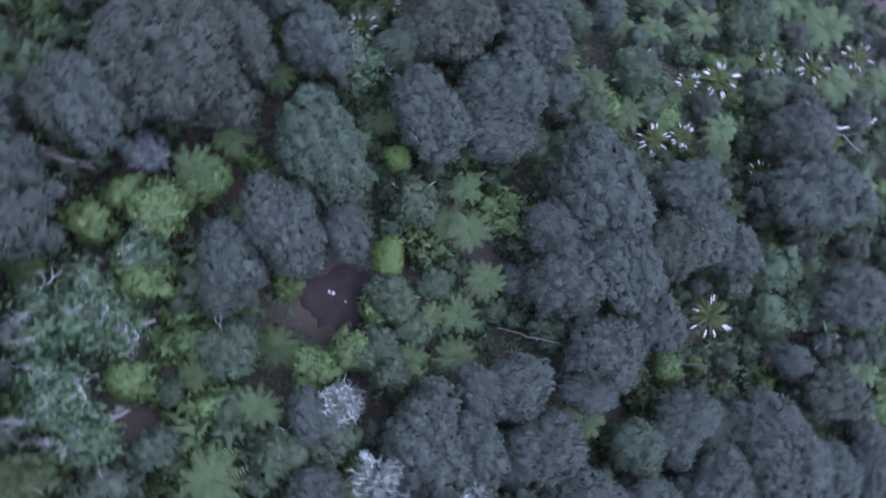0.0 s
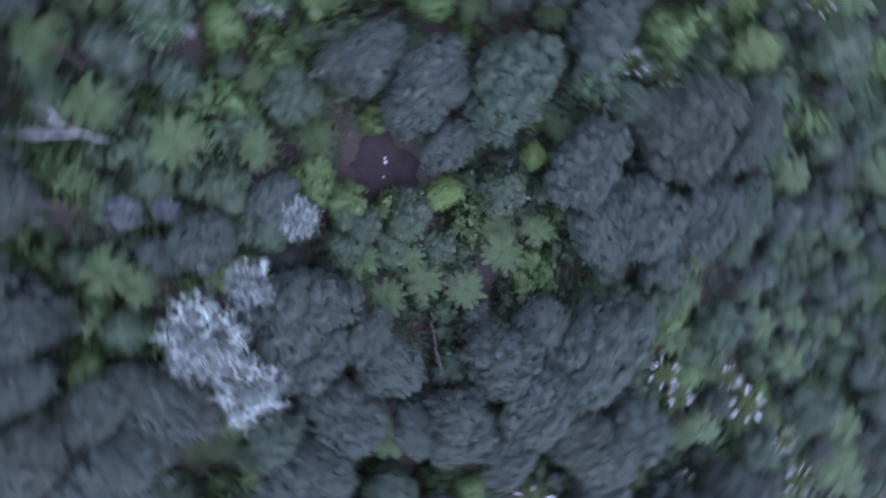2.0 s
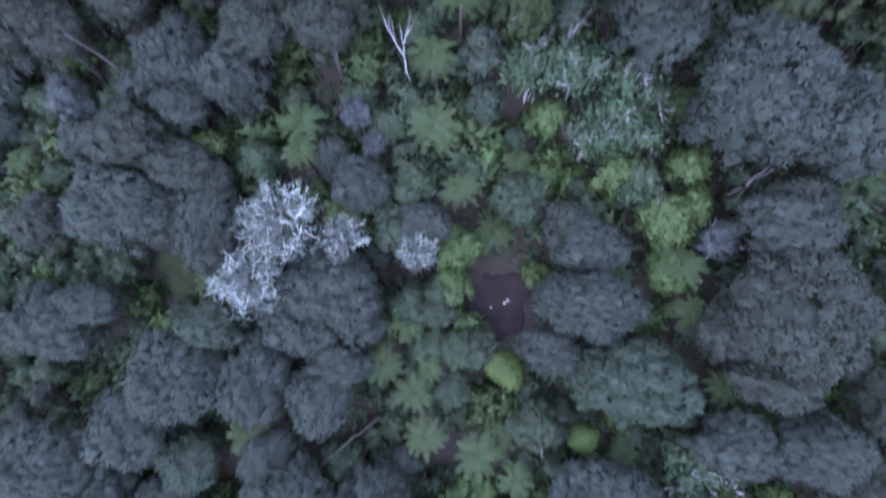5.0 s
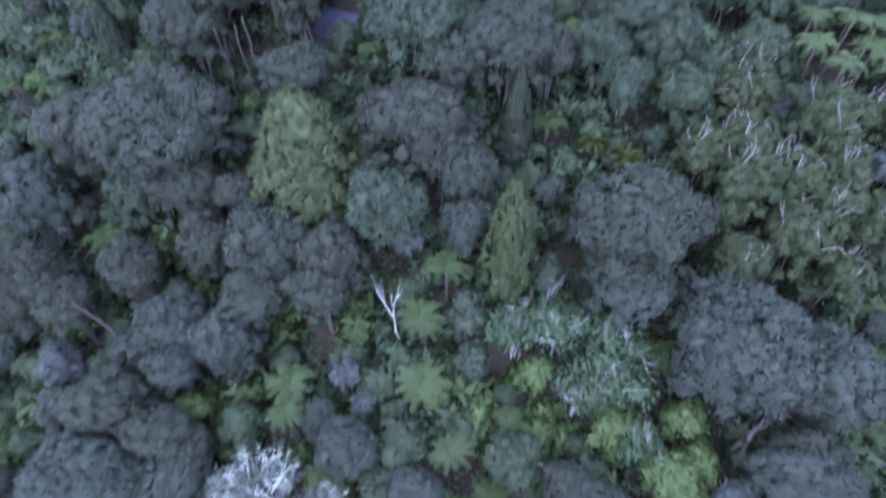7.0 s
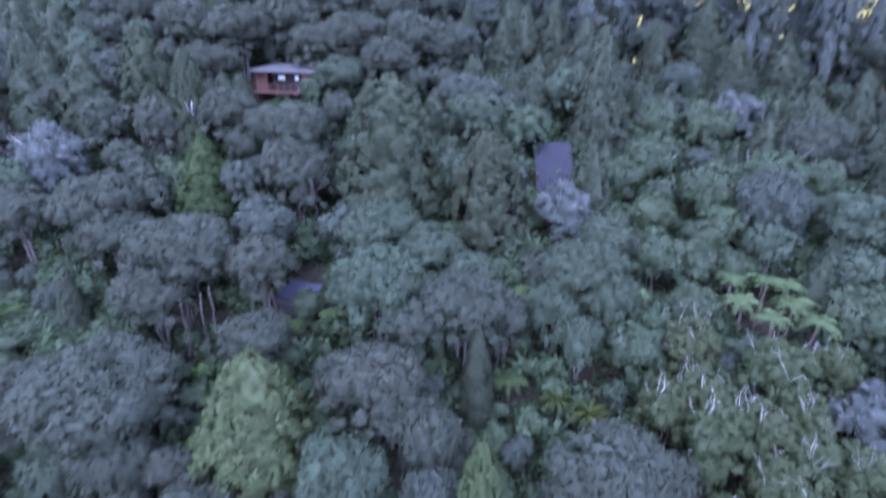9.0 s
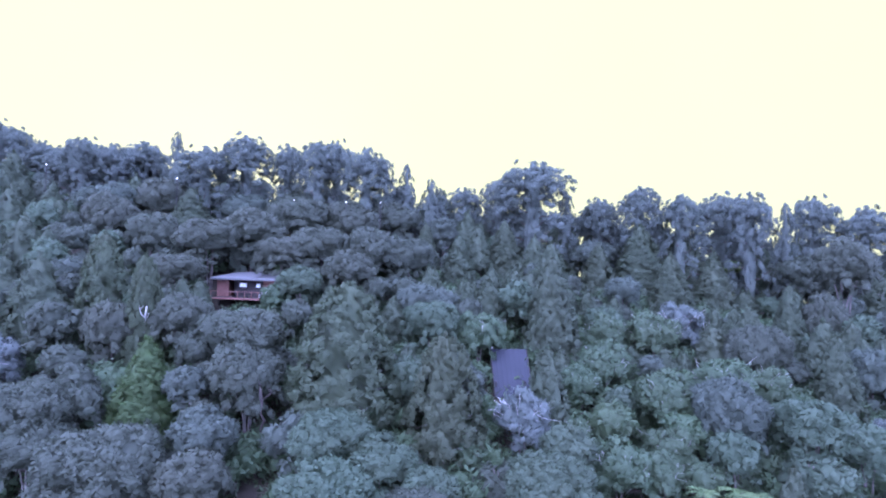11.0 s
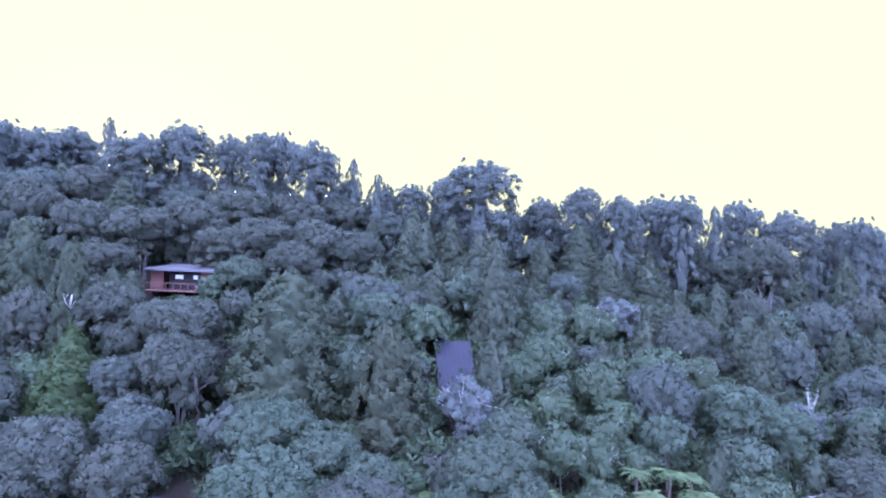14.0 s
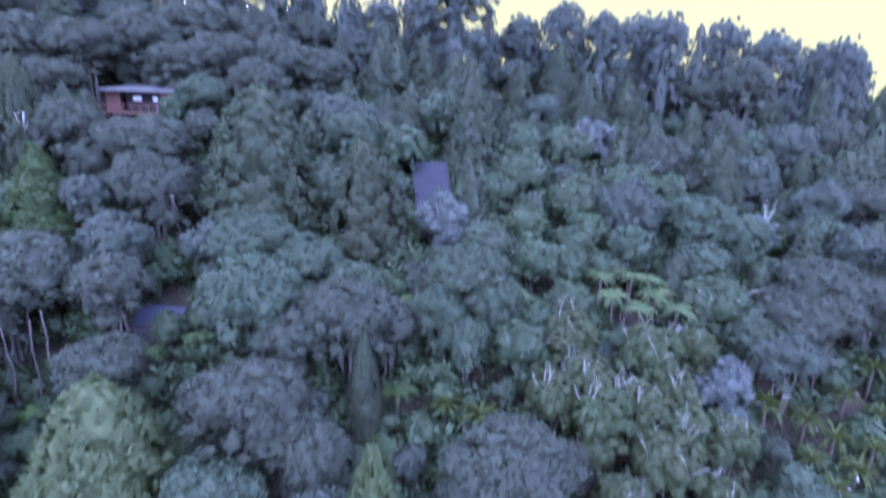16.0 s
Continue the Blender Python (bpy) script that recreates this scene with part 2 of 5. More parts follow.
def tufts(rng, at, normal, size, tilt=0.5, soft=0.66, rise=0.0):
    """Leafy tips: slim triangles that stand out of the crown, shaded mostly by its form."""
    n = unit(normal + tilt * rng.normal(size=at.shape))
    t = unit(np.cross(n, rng.normal(size=at.shape)))
    b = np.cross(n, t)
    s = (size * (0.6 + 0.8 * rng.random(len(at))))[:, None]
    way = unit(0.55 * n + t + (0, 0, rise))
    p, q, r = at + b * s * 0.5 - way * s * 0.4, at - b * s * 0.5 - way * s * 0.4, at + way * s * 1.6
    shade = unit(soft * unit(normal) + (1 - soft) * n)
    over = (np.cross(q - p, r - p) * shade).sum(1, keepdims=True) < 0
    p, q = np.where(over, q, p), np.where(over, p, q)
    return np.stack([p, q, r], 1).reshape(-1, 3), np.arange(3 * len(at)).reshape(-1, 3).tolist(), np.repeat(shade, 3, axis=0)


def bumps(rng, count, wide=1.25):
    """Billows over a round form: the height, 0 to 1, for directions d."""
    k = np.arange(count) + 0.5
    z, a = 1 - 1.75 * k / count, k * 2.399963 + rng.normal(size=count) * 0.25
    c = unit(np.stack([np.sqrt(np.clip(1 - z * z, 0, 1)) * np.cos(a), np.sqrt(np.clip(1 - z * z, 0, 1)) * np.sin(a), z], 1) + rng.normal(size=(count, 3)) * 0.35 / math.sqrt(count))
    w = wide * 2 / math.sqrt(count) * rng.uniform(0.8, 1.15, count)
    top = rng.uniform(0.8, 1.0, count)

    def height(d):
        ang = np.arccos(np.clip(d @ c.T, -1, 1))
        return (np.sqrt(np.clip(1 - (ang / w) ** 2, 0, 1)) * top).max(1)
    return height


def slope_of(shape, d):
    """The outward direction of the form shape(d) over the directions d."""
    t = unit(np.cross(d, np.where(np.abs(d[:, 2:3]) > 0.9, [[1.0, 0, 0]], [[0, 0, 1.0]])))
    b = np.cross(d, t)
    e = 0.035
    n = np.cross(shape(unit(d + e * t)) - shape(unit(d - e * t)), shape(unit(d + e * b)) - shape(unit(d - e * b)))
    n = unit(n)
    return np.where((n * d).sum(1, keepdims=True) < 0, -n, n)


def cone_form(at):
    return unit(unit(at * (1, 1, 0)) + (0, 0, 0.55))


_ico = bmesh.new()
bmesh.ops.create_icosphere(_ico, subdivisions=2, radius=1.0)
ICO_V = np.array([v.co[:] for v in _ico.verts])
ICO_F = [tuple(v.index for v in f.verts) for f in _ico.faces]
_ico.free()
_ico = bmesh.new()
bmesh.ops.create_icosphere(_ico, subdivisions=1, radius=1.0)
ICO1_V = np.array([v.co[:] for v in _ico.verts])
ICO1_F = [tuple(v.index for v in f.verts) for f in _ico.faces]
_ico.free()


_ico = bmesh.new()
bmesh.ops.create_icosphere(_ico, subdivisions=3, radius=1.0)
ICO3_V = np.array([v.co[:] for v in _ico.verts])
ICO3_F = [tuple(v.index for v in f.verts) for f in _ico.faces]
_ico.free()


def tube(path, radii, sides=5):
    """A tapered limb along a path."""
    path, radii = np.asarray(path, float), np.asarray(radii, float)
    way = unit(np.gradient(path, axis=0))
    ref = np.where(np.abs(way[:, 2:3]) > 0.9, [[1.0, 0, 0]], [[0, 0, 1.0]])
    a = unit(np.cross(way, ref))
    b = np.cross(way, a)
    ang = np.arange(sides) * 2 * np.pi / sides
    v = path[:, None] + radii[:, None, None] * (np.cos(ang)[:, None] * a[:, None] + np.sin(ang)[:, None] * b[:, None])
    f = []
    for i in range(len(path) - 1):
        for j in range(sides):
            k = (j + 1) % sides
            f.append((i * sides + j, i * sides + k, (i + 1) * sides + k, (i + 1) * sides + j))
    f.append(tuple(range(sides))[::-1])
    f.append(tuple((len(path) - 1) * sides + j for j in range(sides)))
    return v.reshape(-1, 3), f


def limb(rng, start, end, r0, r1, wobble=0.06, steps=6, sides=5):
    """A crooked limb from start to end."""
    start, end = np.asarray(start, float), np.asarray(end, float)
    k = np.linspace(0, 1, steps)[:, None]
    p = start + (end - start) * k + np.linalg.norm(end - start) * wobble * rng.normal(size=(steps, 3)) * np.sin(np.pi * k)
    return tube(p, r0 + (r1 - r0) * k[:, 0], sides)


def branching(rng, start, way, length, radius, depth, out, spread=0.6, kids=3, sides=4, lift=0.1):
    """Bare crooked branches that fork again and again."""
    way = unit(np.asarray(way, float))
    p, q = [np.asarray(start, float)], way.copy()
    for _ in range(4):
        q = unit(q + 0.22 * rng.normal(size=3) + (0, 0, lift * 0.4))
        p.append(p[-1] + q * length / 4)
    out.append(tube(p, np.linspace(radius, radius * 0.55, 5), sides if depth else 3))
    if depth:
        for i in range(kids):
            j = 4 if i == 0 else int(rng.integers(2, 5))
            branching(rng, p[j], q + spread * rng.normal(size=3) + (0, 0, lift), length * (0.55 + 0.3 * rng.random()), radius * 0.55, depth - 1, out, spread, kids, sides, lift)


# ---- the lie of the land ----
LAND_Y = (-400, -120, -40, 0, 10, 22, 30, 38, 50, 65, 80, 95, 108, 125, 170, 300, 700)
LAND_Z = (-70, -34, -13, 3, 8, 14, 19, 24, 31, 37, 42, 47, 50, 49, 34, -20, -80)


def land(x, y):
    """Height of the hillside: it climbs ahead to a ridge that falls to the right."""
    z = sum(np.interp(np.asarray(y) + d, LAND_Y, LAND_Z) for d in (-6, -3, 0, 3, 6)) / 5
    up = np.clip(np.asarray(y) / 90, 0, 1)
    return z - np.clip(x, -150, 150) * 0.11 * up * up * (3 - 2 * up) + 0.5 * np.sin(np.asarray(x) * 0.21 + 1.3 * np.sin(np.asarray(y) * 0.11)) * np.cos(np.asarray(y) * 0.17)


def axis_steps(lo, hi, fine, far):
    near = np.arange(lo, hi + 0.1, fine)
    out = far * np.array([0.04, 0.1, 0.22, 0.45, 1.0])
    return np.concatenate([lo - out[::-1], near, hi + out])


gx, gy = axis_steps(-120, 120, 1.6, 2200), axis_steps(-90, 140, 1.6, 2200)
GX, GY = np.meshgrid(gx, gy)
GZ = land(GX, GY)
GZ = GZ + 0.18 * np.sin(GX * 1.9 + np.sin(GY * 1.3)) * np.sin(GY * 1.7)
k = np.arange(len(gx) * len(gy)).reshape(len(gy), len(gx))
quads = np.stack([k[:-1, :-1], k[:-1, 1:], k[1:, 1:], k[1:, :-1]], -1).reshape(-1, 4)
tagged(new("ground", smooth(mesh_from("ground", [(np.stack([GX, GY, GZ], -1), quads)], SOIL))), "dark forest floor of soil, roots and litter on a steep hillside", "ground", kind="structure")


def floor_patch(name, x, y, radius, material, label, category, seed):
    """A bare patch of the forest floor with an uneven edge."""
    rng = np.random.default_rng(seed)
    rings, spokes = 9, 36
    turn = np.linspace(0, 2 * np.pi, spokes, endpoint=False)
    edge = radius * (1 + 0.16 * np.sin(3 * turn + seed) + 0.10 * np.sin(5 * turn + 2 * seed) + 0.04 * rng.normal(size=spokes))
    v, f = [], []
    for i in range(rings):
        for j in range(spokes):
            a, r = 2 * np.pi * j / spokes, edge[j] * (i + 0.05) / (rings - 1)
            px, py = x + r * np.cos(a), y + r * np.sin(a)
            v.append((px, py, float(land(px, py)) + 0.32 - 0.5 * (i / (rings - 1)) ** 4 + 0.05 * rng.normal()))
    for i in range(rings - 1):
        for j in range(spokes):
            q = (j + 1) % spokes
            f.append((i * spokes + j, i * spokes + q, (i + 1) * spokes + q, (i + 1) * spokes + j))
    f.append(tuple(range(spokes))[::-1])
    return tagged(new(name, smooth(mesh_from(name, [(v, f)], material))), label, category, kind="structure")


def part(name, me, parent, label=""):
    ob = new(name, me)
    ob.parent = parent
    if label:
        ob["label"] = label
    return ob


# ---- trees: each maker builds one, with its parts, in units of its crown's radius ----
def thing(name, label, category, group=""):
    return tagged(new(name), label, category, group)


def stems(rng, count, reach, thick, top, sides=6):
    """Several leaning stems from one foot, one unit high."""
    out = []
    for _ in range(count):
        a, r = rng.random() * 6.283, reach * (0.5 + 0.5 * rng.random())
        foot = 0.06 * rng.normal(size=2)
        mid = (foot[0] + 0.3 * r * math.cos(a), foot[1] + 0.3 * r * math.sin(a), 0.5 * top)
        end = (r * math.cos(a), r * math.sin(a), top)
        out.append(limb(rng, (foot[0], foot[1], -0.03), mid, thick, thick * 0.75, 0.04, 5, sides))
        out.append(limb(rng, mid, end, thick * 0.75, thick * 0.35, 0.05, 5, sides))
    return out


def leafy_head(rng, centre, radii, lobes, fine, leaves, size, deep, rough, core, scatter, tilt, low, lift):
    """One head of a crown: broad lobes with smaller billows on them, leafed all over."""
    big, small, third = bumps(rng, lobes), bumps(rng, fine), bumps(rng, fine * 4)
    phase = rng.random(3) * 6.283
    hole = unit(rng.normal(size=(2, 3)) + (0, 0, 0.6))

    def shape(d):
        r = 1 - deep - rough + deep * big(d) + rough * small(d) + 0.4 * rough * third(d)
        r = r + 0.08 * np.sin(3.1 * d[:, 0] + phase[0]) + 0.08 * np.sin(3.7 * d[:, 1] + phase[1]) - 0.14 * np.exp(-((1 - d @ hole.T) / 0.012)).sum(1)
        return d * r[:, None] * radii + centre
    d = unit(rng.normal(size=(int(leaves * 2.2) + 8, 3)))
    d = d[d[:, 2] > low][:leaves]
    n = slope_of(shape, d)
    size = size * np.where(rng.random(len(d)) < 0.12, 1.7, 1.0)
    out = [tufts(rng, shape(d) + n * scatter * (rng.random((len(d), 1)) ** 1.6 * 1.3 - 0.4), unit(n + (0, 0, lift)), size, tilt)]
    if core:
        ball = (ICO3_V, ICO3_F) if leaves > 900 else (ICO_V, ICO_F) if leaves > 130 else (ICO1_V, ICO1_F)
        out.append((centre + (shape(ball[0]) - centre) * core, ball[1], slope_of(shape, ball[0])))
    return out


def dome_crown(rng, heads, leaves, size, flat=1.0, deep=0.15, rough=0.09, core=0.90, scatter=0.11, tilt=0.65, fall=0.55, lift=0.15, skirt=0):
    """A crown of several uneven heads; its top is at 0 and its half width is 1."""
    rows = []
    first = rng.random() * 6.283
    for i in range(heads):
        if i == 0:
            ring, r = 0.12, rng.uniform(0.42, 0.55) if heads > 5 else rng.uniform(0.55, 0.68)
        else:
            ring = (0.42 if heads > 7 and i % 3 == 0 else 0.57) * rng.uniform(0.85, 1.12)
            r = rng.uniform(0.36, 0.52) if heads > 7 else rng.uniform(0.42, 0.58)
        if heads == 1:
            ring, r = 0.0, 0.95
        a = first + 6.283 * i / max(1, heads - 1) + rng.normal() * 0.35
        wide = rng.uniform(0.85, 1.2)
        rows.append((ring * math.cos(a), ring * math.sin(a), -fall * flat * ring ** 1.6 + 0.08 * rng.normal(), r * wide, r / wide, r * rng.uniform(0.7, 0.95) * flat))
    for i in range(skirt):
        a, ring, r = first + 0.5 + 6.283 * i / skirt + rng.normal() * 0.3, rng.uniform(0.55, 0.85), rng.uniform(0.26, 0.42)
        rows.append((ring * math.cos(a), ring * math.sin(a), -rng.uniform(0.65, 1.05) * flat, r, r, r * 0.8 * flat))
    high = max(q[2] + q[5] for q in rows)
    area = sum(q[3] * q[4] for q in rows)
    out = []
    for x, y, z, rx, ry, rz in rows:
        out += leafy_head(rng, np.array([x, y, z - high]), np.array([rx, ry, rz]), int(rng.integers(5, 8)), max(12, int(100 * max(rx, ry))), int(leaves * rx * ry / area), size, deep, rough, core, scatter, tilt, -0.45, lift)
    if core > 0.7 and heads > 3:
        out.append((ICO_V * (0.62, 0.62, 0.30 * flat) + (0, 0, -high - 0.35 * flat), ICO_F, ICO_V))
    return out


def cluster_blobs(rng, at, n, rc, leaves, size, puff, share=0.5, rise=0.0, whole=None, heart=0.62, shell=(0.55, 1.25)):
    """Leafy clusters at the points at: a small lumpy heart each, and a loose shell of leaf tips facing along n."""
    t = unit(np.cross(n, rng.normal(size=n.shape)))
    b = np.cross(n, t)
    whole = n if whole is None else whole
    stretch = rng.uniform(0.75, 1.35, (len(at), 1))
    tt, bb, nn = t * (rc[:, None] * stretch), b * (rc[:, None] / stretch), n * (rc[:, None] * puff)
    keep = [f for f in ICO1_F if max(ICO1_V[i, 2] for i in f) > -0.25]
    u = heart * ICO1_V[None] * (1 + 0.2 * rng.normal(size=(len(at), len(ICO1_V), 1)).clip(-1.6, 1.6))
    v = at[:, None] + u[..., 0:1] * tt[:, None] + u[..., 1:2] * bb[:, None] + u[..., 2:3] * nn[:, None]
    local = ICO1_V[None, :, 0:1] * t[:, None] + ICO1_V[None, :, 1:2] * b[:, None] + ICO1_V[None, :, 2:3] * n[:, None]
    vn = unit(share * local + (1 - share) * whole[:, None] + 0.35 * rng.normal(size=local.shape))
    f = (np.array(keep)[None] + len(ICO1_V) * np.arange(len(at))[:, None, None]).reshape(-1, 3).tolist()
    out = [(v.reshape(-1, 3), f, vn.reshape(-1, 3))]
    who = rng.integers(len(at), size=leaves)
    d = unit(rng.normal(size=(leaves, 3)))
    d[:, 2] = np.abs(d[:, 2]) - 0.2
    far = rng.uniform(*shell, (leaves, 1))
    spot = at[who] + far * (d[:, 0:1] * tt[who] + d[:, 1:2] * bb[who] + d[:, 2:3] * nn[who])
    way = unit(share * (d[:, 0:1] * t[who] + d[:, 1:2] * b[who] + d[:, 2:3] * n[who]) + (1 - share) * whole[who])
    out.append(tufts(rng, spot, way, size * rng.uniform(0.7, 1.5, leaves), 0.6, 0.72, rise))
    return out


def clustered(rng, count, leaves, size, flat=0.72, deep=0.16, lobes=6, core=0.84, low=-0.3, spread=1.12, puff=0.8, share=0.4, out_by=0.0, rise=0.0, skirt=0.25, heart=0.62, shell=(0.55, 1.25)):
    """A broad lobed crown of many leafy clusters with a ragged skirt; its top is at 0 and its half width is 1."""
    big, mid = bumps(rng, lobes, 1.1), bumps(rng, lobes * 4, 1.1)
    phase = rng.random(3) * 6.283
    notch = unit(rng.normal(size=(3, 3)) * (1, 1, 0.5))

    def shape(d):
        r = 1.0 - deep + deep * (0.75 * big(d) + 0.25 * mid(d)) + 0.07 * np.sin(3.1 * d[:, 0] + phase[0]) + 0.07 * np.sin(3.7 * d[:, 1] + phase[1])
        r = r - 0.22 * np.exp(-((1 - d @ notch.T) / 0.05)).sum(1)
        return d * r[:, None] * (1, 1, flat)
    i = np.arange(count) + 0.5
    z, a = 1 - (1 - low) * i / count, i * 2.399963 + phase[2]
    ring = np.sqrt(np.clip(1 - z * z, 0, 1))
    d = unit(np.stack([ring * np.cos(a), ring * np.sin(a), z], 1) + rng.normal(size=(count, 3)) * 0.9 / math.sqrt(count))
    rc = spread * math.sqrt(2 * (1 - low) / count) * rng.uniform(0.6, 1.4, count)
    n = unit(slope_of(shape, d) + (0, 0, 0.4))
    at = shape(d) * (1 + 0.05 * rng.normal(size=(count, 1)) - out_by * rng.random((count, 1))) - n * (0.5 * rc * puff)[:, None] - (0, 0, flat)
    extra = int(count * skirt)
    if extra:
        a, r = rng.random(extra) * 6.283, 0.35 + 0.55 * rng.random(extra)
        at = np.concatenate([at, np.stack([r * np.cos(a), r * np.sin(a), -flat * rng.uniform(1.15, 2.1, extra)], 1)])
        n = np.concatenate([n, unit(np.stack([np.cos(a), np.sin(a), 0.8 + 0 * a], 1))])
        rc = np.concatenate([rc, rng.choice(rc, extra)])
    rows = cluster_blobs(rng, at, n, rc, leaves, size, puff, share, rise, None, heart, shell)
    if core:
        rows.append((shape(ICO_V) * core - (0, 0, flat), ICO_F, slope_of(shape, ICO_V)))
    return rows


def cone_clusters(rng, ratio, count, leaves, size, bulge=0.75, spread=1.1, droop=0.15, core=0.82, ragged=0.3, puff=0.9, share=0.5, rise=0.0, heart=0.62, shell=(0.55, 1.25)):
    """A conical crown of leafy sprays; its top is at 0 and it is ratio deep, with half width 1."""
    def outline(k):
        r = np.minimum(1.0, np.clip(k, 0, 1) ** bulge * 1.1)
        return np.where(k > 0.84, r * (1 - 2.2 * (k - 0.84)), r)
    steps = np.linspace(0, 1, 200)
    share_of = np.cumsum(outline(steps) * 0.92 + 0.08)
    k = np.interp((np.arange(count) + rng.uniform(0.2, 0.8, count)) / count, share_of / share_of[-1], steps)
    a = np.arange(len(k)) * 2.399963 + rng.normal(size=len(k)) * 0.3
    r = outline(k) * (1 - ragged * rng.random(len(k)) ** 1.4)
    side = np.stack([np.cos(a), np.sin(a), 0 * a], 1)
    n = unit(side + (0, 0, 0.5 - droop))
    rc = spread * math.sqrt(ratio * 1.25 / count) * rng.uniform(0.7, 1.25, len(k)) * (0.45 + 0.55 * outline(k))
    at = side * r[:, None] + np.stack([0 * k, 0 * k, -ratio * k - droop * r - 0.04], 1) - n * (0.6 * rc)[:, None]
    rows = cluster_blobs(rng, at, n, rc, leaves, size, puff, share, rise, unit(side + (0, 0, 0.45)), heart, shell)
    rows.append(tufts(rng, np.array([[0, 0, -0.02 * ratio]]) + rng.normal(size=(12, 3)) * (0.02, 0.02, 0.03), np.ones((12, 3)) * (0, 0, 1.0), size * 1.5, 0.3, 0.7, 2.0))
    if core:
        size_of = 22 if leaves > 5000 else 12
        g, cols = np.linspace(0.03, 0.97, size_of), size_of
        kk, aa = np.meshgrid(g, np.arange(cols) * 2 * np.pi / cols, indexing="ij")
        rr = outline(kk) * core * (1 - 0.5 * ragged) * (1 + 0.09 * rng.normal(size=kk.shape).clip(-1.5, 1.5))
        v = np.stack([rr * np.cos(aa), rr * np.sin(aa), -ratio * kk - droop * rr], -1).reshape(-1, 3)
        i = np.arange(size_of * cols).reshape(size_of, cols)
        p, q, s, t = i[:-1], np.roll(i, -1, 1)[:-1], np.roll(i, -1, 1)[1:], i[1:]
        f = np.concatenate([np.stack([p, t, s], -1).reshape(-1, 3), np.stack([p, s, q], -1).reshape(-1, 3)])
        rows.append((v, f.tolist(), unit(cone_form(v) + 0.55 * rng.normal(size=v.shape))))
    return rows


MASTERS = {}


def master(key, root, sizes):
    """Keep a finished pattern tree; sizes: how its parts take up height and width."""
    MASTERS.setdefault(key, []).append((root, sizes))


def plant(key, x, y, height, radius, pick=0, turn=None, lean=(0.0, 0.0), sink=0.0):
    """A copy of one of the patterns of that kind, stood on the ground."""
    rows = MASTERS[key]
    root, sizes = rows[pick % len(rows)]
    turn = (x * 37.7 + y * 91.3) % 360 if turn is None else turn
    ob = copy_thing(root, pose(x, y, float(land(x, y)) - 0.15 - sink, lean[0], lean[1], turn))
    for child in list(ob.children):
        kind = child.name.split(".")[0]
        how = sizes.get(kind)
        if how == "tall":
            child.scale = (radius, radius, height)
        elif how == "stout":
            child.scale = (1, 1, height)
        elif how == "dead":
            child.scale = (height * 0.34, height * 0.34, height * 0.95)
        elif how == "top":
            child.location = (0, 0, height)
            child.scale = (radius, radius, radius)
        elif isinstance(how, float):
            child.location = (0, 0, height)
            child.scale = (radius, radius, height * 0.93 / how)
    return ob


DOMES = {"small": (38, 3200, 0.060, 4), "middle": (86, 7600, 0.041, 6), "large": (170, 14500, 0.029, 8)}
KANUKA = {
    "grey": (KANUKA_GREY, "grey-green kanuka tree with a billowing fine-leaved crown"),
    "brown": (KANUKA_BROWN, "brownish grey kanuka tree with a dense domed crown"),
    "green": (KANUKA_GREEN, "pale sage-green tree with a rounded clumpy crown"),
}
for tint, (mat, label) in KANUKA.items():
    for size_name, (count, leaves, flake, lobes) in DOMES.items():
        for v in range(4):
            rng = np.random.default_rng(100 + v * 7 + count)
            root = thing("kanuka_tree", label, "tree", "forest trees")
            part("trunk", smooth(mesh_from("trunk", stems(rng, 4, 0.55, 0.030, 0.86), BARK_GREY)), root, "grey leaning stems")
            part("crown", mesh_from("crown", clustered(rng, count, leaves, flake, deep=0.34, lobes=lobes), mat), root)
            master("kanuka_" + tint + "_" + size_name, root, {"trunk": "tall", "crown": "top"})
    for v in range(3):
        rng = np.random.default_rng(200 + v)
        root = thing("scrub_tree", "slender grey-green scrub tree under the canopy", "tree", "scrub trees")
        part("trunk", smooth(mesh_from("trunk", stems(rng, 2, 0.4, 0.04, 0.86), BARK_GREY)), root, "grey leaning stems")
        part("crown", mesh_from("crown", clustered(rng, 40, 1600, 0.074, 1.0, 0.36, 5, 0.76), mat), root)
        master("scrub_" + tint, root, {"trunk": "tall", "crown": "top"})


def simple_tree(key, name, label, blocks_of, material, count, seed, trunk=None, bark=BARK_GREY, how="top", category="tree", extra=None):
    """Patterns of a kind with trunk and crown, and twigs where they show."""
    for v in range(count):
        rng = np.random.default_rng(seed + v)
        root = thing(name, label, category, "forest trees" if category == "tree" else "forest shrubs")
        sizes = {"trunk": "tall", "crown": how, "limbwork": how, "limb": how}
        part("trunk", smooth(mesh_from("trunk", trunk(rng) if trunk else stems(rng, 2, 0.3, 0.03, 0.7), bark)), root)
        part("crown", mesh_from("crown", blocks_of(rng), material), root)
        if extra:
            if name in ("narrow_conifer", "tall_olive_conifer"):
                for row in extra[0](rng):
                    part("limb", smooth(mesh_from("limb", [row], extra[1])), root)
            else:
                part("limbwork", smooth(mesh_from("limbwork", extra[0](rng), extra[1])), root, extra[2])
        master(key, root, sizes)


for low_name, low_mat, low_size in (("low_broad", BROAD_LEAF, 0.17), ("low_bright", BRIGHT_LEAF, 0.17), ("low_teal", TEAL_LEAF, 0.15), ("low_fern", FERN_LEAF, 0.22)):
    simple_tree(low_name, "low_shrub", "low leafy shrub", lambda r: dome_crown(r, 3, 385, low_size * 0.74, 1.0, 0.30, 0.12, 0.8, 0.25, 0.8), low_mat, 3, 560, category="shrub")


